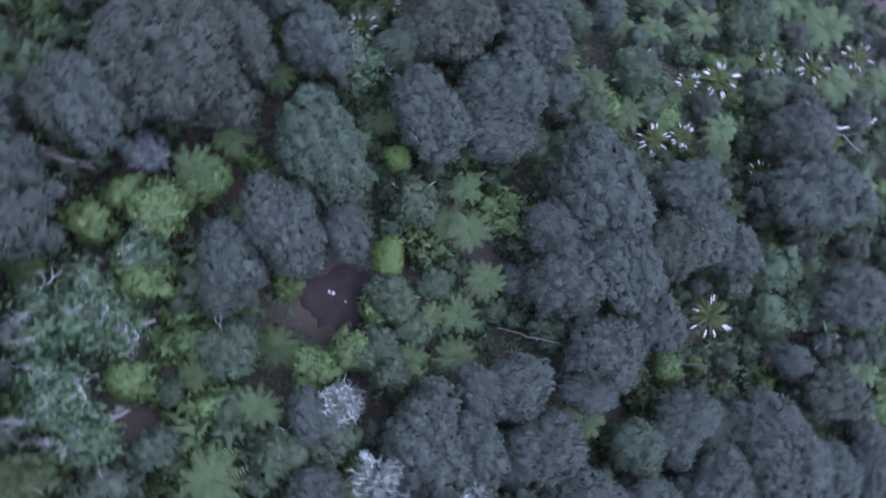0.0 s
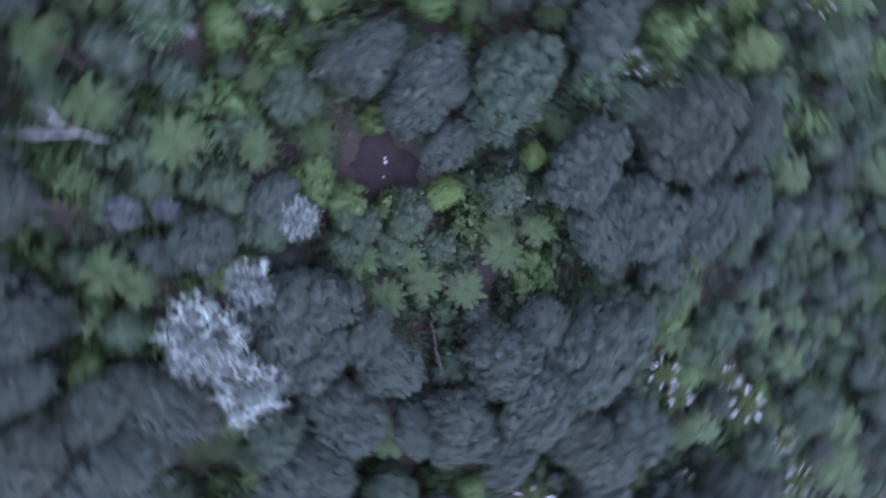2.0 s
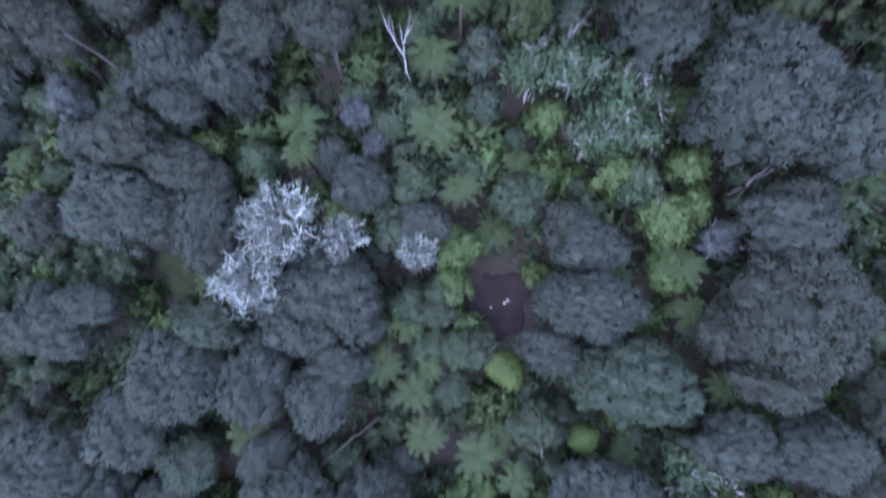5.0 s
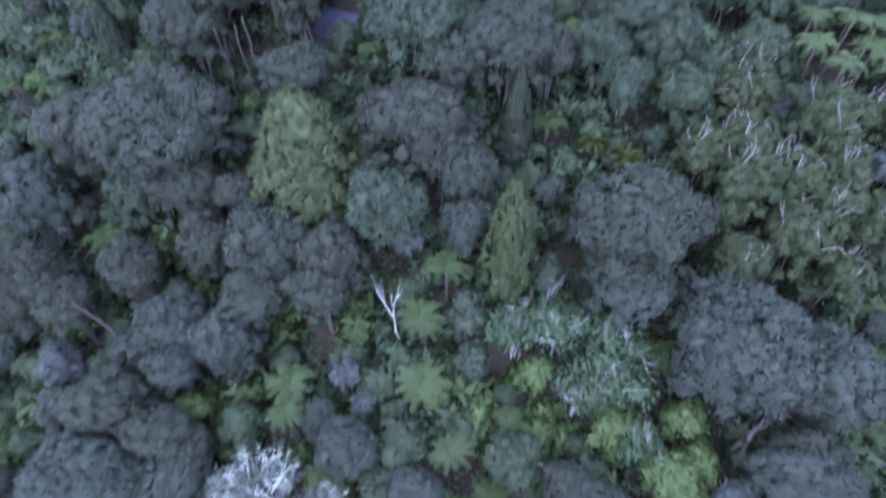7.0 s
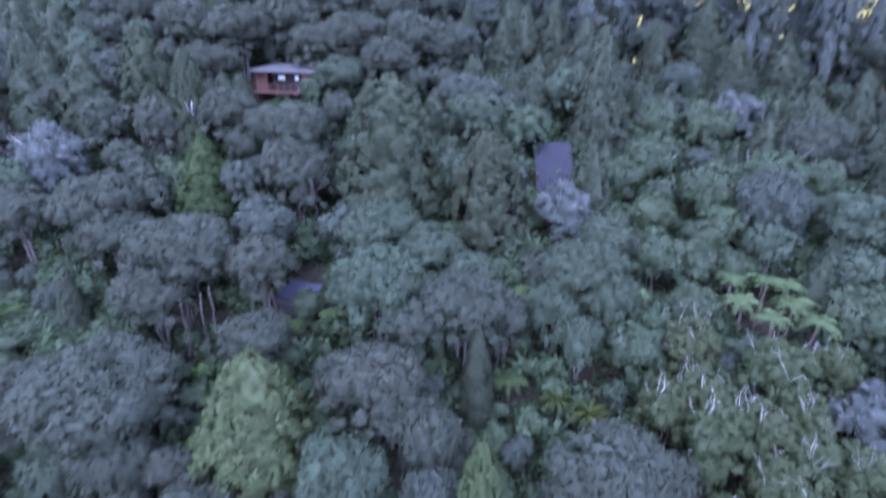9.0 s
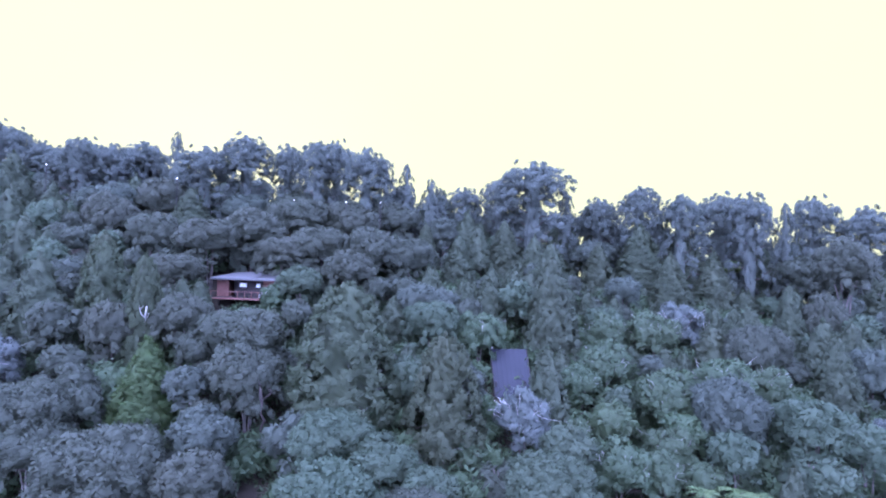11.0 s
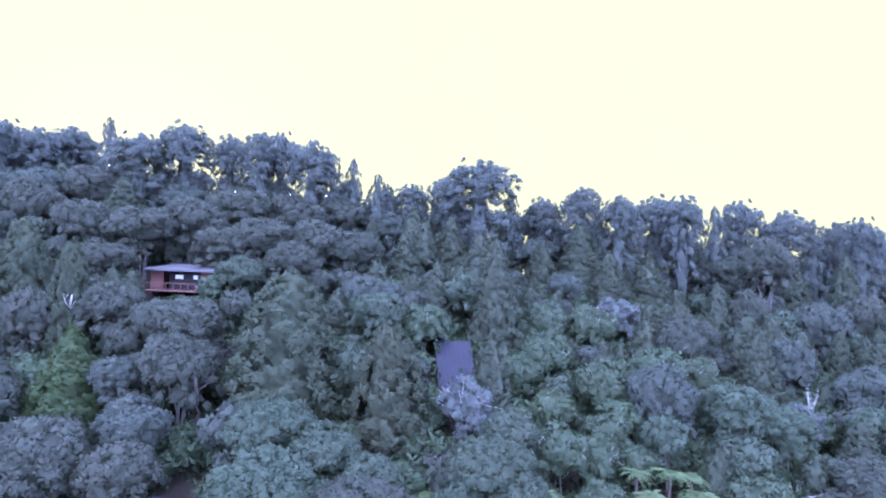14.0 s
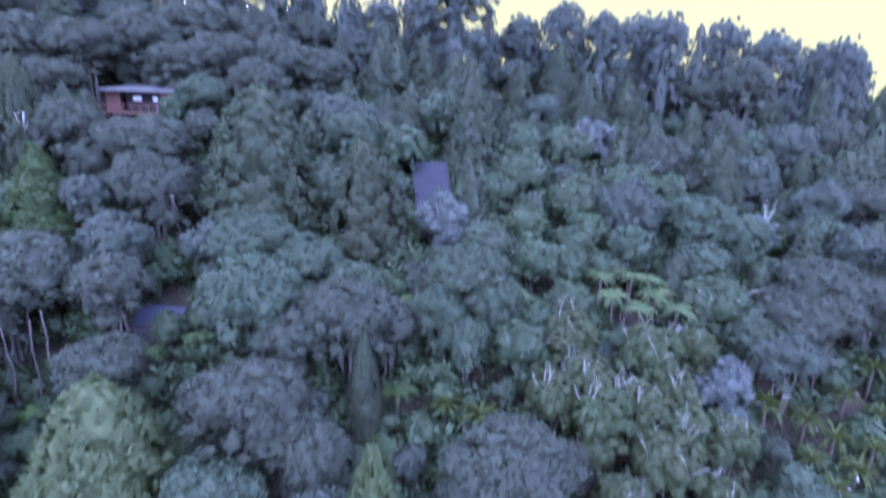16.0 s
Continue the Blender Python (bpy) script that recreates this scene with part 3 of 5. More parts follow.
def pole(rng):
    return [limb(rng, (0, 0, -0.03), (0.02, 0.02, 0.97), 0.07, 0.015, 0.01, 8, 6)]


def pole_thin(rng):
    return [limb(rng, (0, 0, -0.03), (0.03, 0.0, 0.95), 0.055, 0.012, 0.015, 8, 6)]


def inner_limbs(count, reach, thick, depth=1.2, up=0.0):
    def make(rng):
        out = []
        for i in range(count):
            a = 6.283 * i / count + rng.normal() * 0.4
            r = reach * (0.6 + 0.4 * rng.random())
            z = -depth + 0.2 * rng.normal()
            top = (r * math.cos(a), r * math.sin(a), -0.25 + up - 0.45 * r * r + 0.1 * rng.normal())
            out.append(limb(rng, (0.06 * math.cos(a), 0.06 * math.sin(a), z), top, thick, thick * 0.3, 0.07, 6, 4))
            side = np.array(top) + 0.2 * rng.normal(size=3)
            out.append(limb(rng, (np.array(top) * 0.6 + (0, 0, z * 0.35)), side, thick * 0.5, thick * 0.2, 0.07, 4, 3))
        return out
    return make


def open_limbs(count, reach, thick):
    def make(rng):
        out = []
        for i in range(count):
            a = 6.283 * i / count + rng.normal() * 0.4
            branching(rng, (0.05 * math.cos(a), 0.05 * math.sin(a), -1.25), (0.75 * math.cos(a), 0.75 * math.sin(a), 0.9), reach, thick, 2, out, 0.42, 2, 4, 0.3)
        return out
    return make


def cone_limbs(ratio, count, thick, reach=0.95):
    def make(rng):
        out = [limb(rng, (0, 0, -ratio * 0.95), (0, 0, -ratio * 0.12), thick * 1.5, thick * 0.5, 0.01, 7, 5)]
        for i in range(count):
            k = 0.2 + 0.75 * (i + 0.5) / count
            a, r = i * 2.4 + rng.normal() * 0.3, min(1.0, k * 1.05) * reach
            out.append(limb(rng, (0, 0, -ratio * k), (r * math.cos(a), r * math.sin(a), -ratio * k + 0.35 * r), thick * 0.7, thick * 0.2, 0.05, 5, 3))
        return out
    return make


simple_tree("lime", "round_shrub", "round lime-green shrub with dense fresh leaves", lambda r: dome_crown(r, 1, 2600, 0.060, 0.9, 0.10, 0.08, 0.95, 0.06, 0.5), LIME_LEAF, 2, 300, category="shrub")
simple_tree("broad", "broadleaf_shrub", "dull green broad-leaved shrub in a gap of the canopy", lambda r: clustered(r, 30, 1700, 0.070, 0.85, 0.36, 5, 0.78, -0.3, 1.0, 0.8, 0.4, 0.1), BROAD_LEAF, 3, 320, category="shrub")
simple_tree("bright", "bright_shrub", "bright yellow-green shrub with open leafy sprays", lambda r: clustered(r, 32, 2000, 0.066, 0.85, 0.36, 5, 0.76, -0.3, 1.0, 0.8, 0.4, 0.1), BRIGHT_LEAF, 3, 340, category="shrub")
simple_tree("teal", "pale_teal_tree", "blue-green broad-leaved tree with pale twigs showing", lambda r: clustered(r, 60, 4200, 0.046, 0.9, 0.38, 7, 0.76, -0.35, 1.0, 0.8, 0.4, 0.12), TEAL_LEAF, 3, 360, extra=(inner_limbs(9, 1.0, 0.012, 1.2, 0.08), BARK_PALE, "bare whitish twigs"))
simple_tree("lilac", "lilac_grey_tree", "pale lilac-grey tree with thin foliage and bare twigs", lambda r: clustered(r, 40, 4800, 0.042, 0.9, 0.36, 5, 0.45, -0.55, 0.8, 0.8, 0.4, 0.25, 0.8, 0.6), PALE_LEAF, 3, 380, extra=(inner_limbs(16, 1.0, 0.014), BARK_PALE, "bare whitish twigs"))
simple_tree("sparse", "open_olive_tree", "olive-leaved tree with open clumps on whitish limbs", lambda r: clustered(r, 95, 8500, 0.034, 0.85, 0.34, 9, 0.62, -0.4, 0.85, 0.75, 0.4, 0.22, 0.3, 0.35), OLIVE_LEAF, 3, 400, bark=BARK_GREY, extra=(open_limbs(4, 0.74, 0.015), BARK_PALE, "bare whitish limbs"))
simple_tree("fir", "pale_conifer", "pale yellow-green conifer with a broad bushy cone", lambda r: cone_clusters(r, 2.1, 260, 17000, 0.031, 0.52, 1.1, 0.0, 0.74, 0.2, 1.0, 0.4, 0.6), CONIFER_LIGHT, 1, 420, pole, BARK_GREY, 2.1)
simple_tree("narrow", "narrow_conifer", "narrow green conifer with its pale trunk showing", lambda r: cone_clusters(r, 3.2, 170, 9000, 0.046, 0.58, 0.85, 0.1, 0.66, 0.3, 0.9, 0.4, 0.3), CONIFER_FRESH, 2, 440, pole_thin, BARK_PALE, 3.2, extra=(cone_limbs(3.2, 18, 0.036, 1.0), BARK_PALE, "pale trunk and twigs"))
simple_tree("rimu", "dark_conifer", "dull dark-green conifer with drooping sprays", lambda r: cone_clusters(r, 2.9, 240, 16000, 0.036, 0.60, 1.15, 0.3, 0.74, 0.22, 0.9, 0.4), CONIFER_DARK, 4, 460, pole, BARK_DARK, 2.9)
simple_tree("rimu_far", "young_conifer", "young dull green conifer among the scrub", lambda r: cone_clusters(r, 2.2, 100, 2200, 0.058, 0.58, 1.15, 0.25, 0.7, 0.22, 0.9, 0.4), CONIFER_DARK, 4, 475, pole, BARK_DARK, 2.7)
simple_tree("rimu_young", "young_conifer", "young dull green conifer among the scrub", lambda r: cone_clusters(r, 2.7, 90, 3200, 0.058, 0.6, 1.15, 0.25, 0.7, 0.25), CONIFER_DARK, 4, 470, pole, BARK_DARK, 2.7)
simple_tree("green_cone", "green_conifer", "fresh green cone-shaped conifer with dense sprays", lambda r: cone_clusters(r, 2.9, 150, 8000, 0.048, 0.72, 1.1, 0.1, 0.74, 0.26, 0.9, 0.4), CONIFER_GREEN, 1, 480, pole, BARK_DARK, 2.9)
simple_tree("old_cone", "tall_olive_conifer", "tall olive conifer with open tufts on pale limbs", lambda r: cone_clusters(r, 2.7, 230, 18000, 0.032, 0.42, 1.0, 0.0, 0.55, 0.28, 0.9, 0.4), OLD_LEAF, 2, 500, pole, BARK_GREY, 2.7, extra=(cone_limbs(2.7, 34, 0.016, 0.96), BARK_SILVER, "bare silvery limbs"))


def ridge_crown(rng, leaves, size):
    """A tufted open dome with the sky showing between its sprays, carried well down the trunk."""
    rows = clustered(rng, 170, leaves, size, 0.6, 0.45, 8, 0.3, -0.5, 0.66, 0.8, 0.35, 0.4, 0.7, 0.6, 0.34, (0.2, 1.4))
    return rows + cone_clusters(rng, 3.1, 90, leaves // 2, size, 0.3, 0.6, -0.4, 0.3, 0.8, 0.8, 0.35, 0.7, 0.34, (0.2, 1.4))


def spire_crown(rng, leaves, size):
    """A narrow tufted spire of rising sprays."""
    return cone_clusters(rng, 3.1, 170, leaves, size, 0.5, 0.7, -0.3, 0.3, 0.6, 0.8, 0.35, 1.4, 0.3, (0.2, 1.7))


simple_tree("ridge", "ridge_tree", "tall dark tree with a feathery open crown on the ridge", lambda r: ridge_crown(r, 26000, 0.022), RIDGE_LEAF_HAZED, 4, 520, pole, BARK_DARK, 3.1, extra=(cone_limbs(3.0, 14, 0.03), BARK_DARK, "dark thin limbs"))
simple_tree("ridge_spire", "ridge_tree", "slim dark pointed tree on the ridge", lambda r: spire_crown(r, 16000, 0.030), RIDGE_LEAF_HAZED, 2, 526, pole, BARK_DARK, 3.1)
simple_tree("ridge_back", "ridge_tree", "dull dark tree in the mass behind the ridge", lambda r: ridge_crown(r, 5200, 0.045), RIDGE_LEAF_HAZED, 4, 530, pole, BARK_DARK, 3.1)


# tree ferns: a trunk and a rosette of arching fronds
def frond_mesh(rng, pairs=11):
    out = []
    k = np.linspace(0, 1, 9)
    p = np.stack([k, 0 * k, 0.26 * np.sin(k * 2.0) - 0.42 * k ** 2.2], 1)
    out.append(tube(p, np.linspace(0.018, 0.004, 9), 3))
    v, f = [], []
    for i in range(pairs):
        s = 0.10 + 0.88 * i / (pairs - 1)
        c = np.array([np.interp(s, k, p[:, j]) for j in range(3)])
        long = 0.21 * math.sin(min(1.0, 0.30 + s * 0.62) * math.pi) ** 0.8 * (0.95 + 0.1 * rng.random()) + 0.02
        for side in (-1, 1):
            tip = c + (long * 0.35, side * long, -0.22 * long + 0.02 * rng.normal())
            wide = 0.030
            b = len(v)
            v += [c - (wide, 0, 0), c + (wide, 0, 0), (c * 0.35 + tip * 0.65) + (wide * 0.9, 0, 0.015), tip, (c * 0.35 + tip * 0.65) - (wide * 0.7, 0, -0.015)]
            f += [(b, b + 1, b + 2, b + 4), (b + 4, b + 2, b + 3)]
    out.append((np.array(v), f))
    return out


FRONDS = [mesh_from("frond", frond_mesh(np.random.default_rng(600 + v)), FERN_LEAF) for v in range(3)]
PALE_FRONDS = [mesh_from("frond", frond_mesh(np.random.default_rng(600 + v)), FERN_PALE) for v in range(3)]
FERN_TRUNK = smooth(mesh_from("trunk", [limb(np.random.default_rng(610), (0, 0, -0.05), (0.05, 0.03, 1.0), 0.16, 0.11, 0.02, 6, 7)], BARK_DARK))


def tree_fern(x, y, height, radius, seed):
    """A tree fern; every frond is a part."""
    rng = np.random.default_rng(seed)
    root = thing("tree_fern", "pale yellow-green tree fern on the slope with arching fronds" if y > 40 else "green tree fern with a star of arching fronds", "tree fern", "tree ferns")
    root.matrix_basis = pose(x, y, float(land(x, y)) - 0.1, rng.normal() * 2, rng.normal() * 2, rng.random() * 360)
    part("trunk", FERN_TRUNK, root).scale = (1, 1, height)
    count = int(rng.integers(12, 15))
    for i in range(count):
        fr = part("frond", (PALE_FRONDS if y > 40 else FRONDS)[int(rng.integers(3))], root)
        s = radius * rng.uniform(0.88, 1.1)
        fr.matrix_basis = Matrix.LocRotScale((0.05, 0.03, height), Euler((rng.normal() * 0.12, rng.normal() * 0.10, 6.283 * i / count + rng.normal() * 0.1)), (s, s, s * rng.uniform(0.75, 1.1)))
    return root


# spiky rosettes on short stems, some blades with bleached ends
def blade(rng, a, rise, long, wide, droop):
    k = np.linspace(0, 1, 6)
    r, z = long * k, rise * k - droop * k ** 2.3
    w = wide * np.sin(np.clip(0.18 + k * 0.80, 0, 1) * math.pi) ** 0.7
    c, s = math.cos(a), math.sin(a)
    v = []
    for i in range(6):
        for side in (-1, 0, 1):
            v.append((r[i] * c - side * w[i] * s, r[i] * s + side * w[i] * c, z[i] - (0.3 * w[i] if side == 0 else 0)))
    f = []
    for i in range(5):
        for j in range(2):
            f.append((i * 3 + j, i * 3 + j + 1, i * 3 + j + 4, i * 3 + j + 3))
    return v, f


BLADES = [mesh_from("blade", [blade(np.random.default_rng(630 + v), 0.0, 0.62 - 0.22 * v, 0.75 + 0.12 * v, 0.052, 0.30 + 0.12 * v)], STRAP_LEAF) for v in range(3)]
BLEACHED = mesh_from("bleached_blade", [blade(np.random.default_rng(634), 0.0, 0.40, 0.98, 0.085, 0.34)], STRAP_TIP)
ROSETTE_STEM = smooth(mesh_from("stem", [limb(np.random.default_rng(635), (0, 0, -0.05), (0, 0, 1.0), 0.12, 0.09, 0.02, 5, 6)], BARK_DARK))


def rosette(x, y, height, radius, seed):
    """A spiky rosette on a stem; every blade is a part."""
    rng = np.random.default_rng(seed)
    root = thing("spiky_rosette", "olive strap-leaved rosette plant with bleached leaf ends", "plant", "spiky rosettes")
    root.matrix_basis = pose(x, y, float(land(x, y)) - 0.1, 0, 0, rng.random() * 360)
    part("stem", ROSETTE_STEM, root).scale = (1, 1, height)
    for i in range(42):
        pale = i >= 26 and rng.random() < (0.75 if y < 3 else 0.06)
        ob = part("bleached_blade" if pale else "blade", BLEACHED if pale else BLADES[i % 3], root)
        k = radius * rng.uniform(0.85, 1.12)
        if pale:
            ob.matrix_basis = Matrix.LocRotScale((0, 0, height), Euler((0, rng.normal() * 0.15, i * 2.4 + 0.3 * rng.normal())), (k, k, k)) @ Matrix.LocRotScale((0.58, 0, 0.12), None, (0.36, 0.34, 0.36))
        else:
            ob.matrix_basis = Matrix.LocRotScale((0, 0, height), Euler((0, rng.normal() * 0.15, i * 2.4)), (k, k, k))
    return root


# bare and lichen-covered trees
for v in range(3):
    rng = np.random.default_rng(660 + v)
    root = thing("lichen_tree", "dead tree with a dense white crown of lichen-covered twigs", "dead tree", "dead trees")
    twigs = []
    for i in range(34):
        a, r = i * 2.4, math.sqrt((i + 0.5) / 34)
        start = np.array([0.55 * r * math.cos(a), 0.55 * r * math.sin(a), -0.55 + 0.15 * rng.normal()])
        branching(rng, start, (math.cos(a) * r, math.sin(a) * r, 0.35), 0.36, 0.0125, 3, twigs, 0.9, 3, 3, 0.02)
    part("trunk", smooth(mesh_from("trunk", stems(rng, 4, 0.5, 0.04, 0.9), BARK_GREY)), root)
    part("branchwork", mesh_from("branchwork", twigs, LICHEN), root, "white lichen-crusted twigs")
    part("crown", mesh_from("crown", dome_crown(rng, 7, 700, 0.07, 0.8, 0.3, 0.1, 0.6, 0.2, 0.7), LICHEN_LEAF), root, "pale grey lichen under the twigs")
    master("lichen", root, {"trunk": "tall", "branchwork": "top", "crown": "top"})
for v in range(2):
    rng = np.random.default_rng(680 + v)
    root = thing("dead_tree", "bleached dead tree with a few bare forked limbs", "dead tree", "dead trees")
    limbs = [limb(rng, (0, 0, -0.03), (0.1, 0.05, 0.55), 0.022, 0.016, 0.03, 6, 6)]
    for i in range(4):
        branching(rng, (0.1, 0.05, 0.5), (0.6 * rng.normal(), 0.6 * rng.normal(), 1.4), 0.30, 0.013, 2, limbs, 0.40, 2, 4, 0.25)
    part("trunk", smooth(mesh_from("trunk", limbs, BARK_PALE)), root)
    master("dead", root, {"trunk": "dead"})
for v in range(2):
    rng = np.random.default_rng(690 + v)
    root = thing("bare_tree", "half-dead blue-green tree with thin whitish branches", "dead tree", "dead trees")
    twigs = []
    for i in range(6):
        branching(rng, (0.3 * rng.normal(), 0.3 * rng.normal(), -0.75), (0.8 * rng.normal(), 0.8 * rng.normal(), 0.9), 0.70, 0.0105, 2, twigs, 0.5, 3, 3, 0.18)
    part("trunk", smooth(mesh_from("trunk", stems(rng, 3, 0.3, 0.03, 0.7), BARK_PALE)), root)
    part("branchwork", mesh_from("branchwork", twigs, BARK_PALE), root)
    part("crown", mesh_from("crown", dome_crown(rng, 7, 1700, 0.075, 1.2, 0.36, 0.14, 0.6, 0.4, 0.9), MINT_LEAF), root)
    master("bare", root, {"trunk": "tall", "branchwork": "top", "crown": "top"})


# ---- the trees, each stood at its place: x, y, height, half width of the crown ----
PLANTED, TOPS = [], []
CONES = ("rimu", "old_cone", "green_cone", "narrow", "fir", "lilac")


def grove(key, rows):
    for i, (x, y, height, radius) in enumerate(rows):
        PLANTED.append((x, y, radius))
        TOPS.append((x, y, radius, float(land(x, y)) + height - (0.85 * height - 1.45 * radius if key in CONES else 0.0)))
        if key == "tree_fern":
            tree_fern(x, y, height, radius, int(abs(x) * 10 + abs(y) * 100))
        elif key == "rosette":
            rosette(x, y, height, radius, int(abs(x) * 10 + abs(y) * 100))
        else:
            plant("ridge_spire" if key == "ridge" and radius < 3.45 else key, x, y, height, radius, i)


def domes(key, rows):
    """Kanuka: x, y, height, the crown's two half widths, its half depth and the way it faces."""
    for i, (x, y, height, wide, deep, thick, turn) in enumerate(rows):
        PLANTED.append((x, y, 0.5 * (wide + deep)))
        TOPS.append((x, y, 0.5 * (wide + deep), float(land(x, y)) + height))
        size = "small" if max(wide, deep) < 2.1 else "middle" if max(wide, deep) < 3.3 else "large"
        ob = plant(key + "_" + size, x, y, height, wide, i, turn + 180 * (i % 2))
        for child in ob.children:
            if child.name.startswith("crown"):
                child.scale = (1.08 * wide, 1.08 * deep, 1.1 * thick / 0.72)


grove("bare", [
    (-2.3, 23.0, 6.0, 2.0), (0.4, 23.9, 6.1, 2.1), (4.1, 23.1, 6.3, 2.3), (2.6, 20.4, 6.0, 2.0), (6.6, 18.1, 5.5, 1.5),
    (5.4, 21.4, 5.9, 1.9), (16.0, 1.4, 6.2, 2.2),
])
grove("bright", [
    (1.6, 14.4, 4.1, 1.2), (-4.5, 11.6, 5.0, 1.8), (-4.2, 9.0, 4.8, 1.6), (9.3, 16.3, 5.7, 2.2), (10.8, 17.9, 4.6, 1.4),
    (23.2, -0.5, 5.8, 2.3), (28.4, -7.4, 6.0, 2.4), (31.0, -2.4, 5.8, 2.3), (7.8, -18.8, 5.2, 1.9), (-17.1, -15.7, 4.8, 1.6),
    (-13.0, 11.8, 5.3, 1.9), (-24.9, 14.2, 4.7, 1.5), (-0.3, 21.4, 4.5, 1.4), (5.4, 19.1, 5.3, 2.0), (9.7, 20.4, 4.7, 1.5),
    (10.3, 13.8, 5.2, 1.9),
])
grove("broad", [
    (-4.6, 4.6, 5.0, 1.7), (20.1, -1.0, 4.5, 1.4), (34.3, -12.5, 6.8, 3.0), (-8.8, 14.7, 5.7, 2.2), (-20.7, 13.8, 5.2, 1.9),
    (-2.4, 4.8, 5.2, 1.9), (7.8, -17.4, 5.5, 2.1), (6.8, -23.7, 5.3, 1.9), (-13.4, -30.8, 6.7, 2.8), (-17.2, -28.2, 6.2, 2.5),
    (-4.9, 8.2, 4.8, 1.6), (16.0, 53.9, 6.5, 2.7), (9.5, 54.2, 6.5, 2.7),
])
grove("dead", [
    (-10.8, 21.6, 9.3, 0.6), (37.8, 59.2, 6.9, 0.7), (26.4, 76.4, 5.5, 0.9),
])
grove("fir", [
    (-20.2, 30.1, 11.6, 5.3),
])
grove("green_cone", [
    (-34.5, 49.9, 9.8, 4.0),
])
domes("kanuka_brown", [
    (-29.8, 12.0, 9.1, 3.2, 2.2, 1.9, 7), (-25.2, 11.2, 8.6, 2.9, 1.9, 1.7, 7), (-22.7, -16.6, 7.8, 2.3, 2.0, 1.7, 7),
    (-6.7, -19.7, 8.8, 3.0, 2.5, 2.1, 7), (18.3, -7.1, 10.5, 4.4, 3.1, 2.6, 7), (21.7, -11.0, 9.6, 3.7, 2.5, 2.2, 7),
    (2.9, 14.0, 7.2, 1.8, 2.2, 1.5, 7), (17.7, 12.6, 10.7, 4.5, 4.5, 3.7, 7), (14.5, 10.2, 7.8, 2.2, 1.9, 1.6, 7),
    (18.5, 7.8, 8.8, 3.0, 2.0, 1.7, 7), (27.7, 3.0, 8.6, 2.9, 3.3, 2.4, 7), (26.2, 8.4, 7.4, 2.0, 2.3, 1.6, 7),
    (-39.9, 18.5, 9.1, 3.3, 3.0, 3.4, 16), (-36.3, 17.7, 8.0, 2.4, 2.2, 1.9, 16),
])
domes("kanuka_brown", [
    (-28.9, 27.4, 8.1, 2.5, 2.3, 2.6, 16), (-32.0, 21.2, 8.0, 2.4, 2.2, 2.5, 16), (-26.8, 24.1, 7.9, 2.3, 2.1, 2.4, 16),
    (-21.6, 24.5, 9.0, 3.2, 3.0, 2.6, 16), (-16.5, 24.5, 8.3, 2.6, 2.4, 2.7, 16), (-16.6, 22.0, 8.0, 2.4, 2.2, 1.8, 16),
    (-21.5, 20.8, 8.0, 2.4, 2.2, 1.5, 16), (-25.4, 27.3, 7.1, 1.6, 1.5, 1.2, 16), (-7.6, 31.2, 7.9, 2.3, 2.1, 2.4, 16),
    (4.1, 28.9, 10.5, 4.4, 4.0, 2.7, 16), (3.6, 27.4, 7.8, 2.2, 2.0, 1.5, 16), (7.9, 30.7, 7.3, 1.8, 1.7, 1.8, 16),
    (-25.8, 7.8, 8.1, 2.5, 2.3, 1.6, 16), (-23.3, 10.8, 7.6, 2.1, 1.9, 1.6, 16),
])
domes("kanuka_brown", [
    (-36.7, 5.2, 7.7, 2.2, 2.0, 1.7, 16), (-22.4, 6.8, 7.5, 2.0, 2.0, 1.7, 16), (16.3, 18.5, 7.6, 2.1, 1.9, 1.8, 16),
    (19.1, 9.7, 8.3, 2.6, 2.6, 2.2, -110), (17.3, -4.6, 8.3, 2.6, 2.6, 2.1, -110), (-6.0, -17.2, 7.8, 2.2, 1.7, 1.5, -110),
    (-25.9, -30.4, 9.1, 3.3, 2.7, 2.3, -110), (-6.7, 39.6, 9.7, 3.8, 3.5, 2.4, 11), (-10.4, 38.0, 8.3, 2.7, 2.5, 1.8, 11),
    (-3.5, 40.3, 7.7, 2.2, 2.0, 2.0, 11), (-31.7, 40.9, 10.8, 4.7, 4.3, 2.9, 11), (-32.6, 37.9, 9.2, 3.4, 3.1, 2.1, 11),
    (-24.6, 41.2, 8.7, 2.9, 2.7, 2.0, 11), (-22.2, 35.2, 8.4, 2.7, 2.5, 1.7, 11),
])
domes("kanuka_brown", [
    (-42.1, 44.4, 10.0, 4.0, 3.6, 2.9, 11), (-39.2, 42.1, 8.8, 3.1, 2.8, 2.1, 11), (-49.6, 42.9, 9.0, 3.2, 2.9, 2.1, 11),
    (-31.7, 30.1, 11.2, 5.6, 5.2, 3.5, 11), (-39.3, 29.4, 8.9, 3.1, 2.9, 2.2, 11), (-30.8, 27.1, 8.2, 2.6, 2.3, 2.6, 11),
    (-12.4, 33.1, 9.7, 3.8, 3.5, 2.3, 11), (-10.1, 32.4, 8.1, 2.5, 2.3, 1.7, 11), (-43.6, 69.0, 9.1, 3.3, 3.0, 2.0, 0),
    (-35.7, 57.1, 9.4, 3.5, 3.2, 2.2, 0), (-27.7, 55.4, 10.6, 4.5, 4.2, 2.8, 0), (-25.2, 51.6, 9.6, 3.7, 3.4, 2.9, 0),
    (-43.1, 56.3, 8.6, 2.9, 2.6, 2.6, 0), (-32.1, 54.4, 7.8, 2.2, 2.0, 1.9, 0),
])
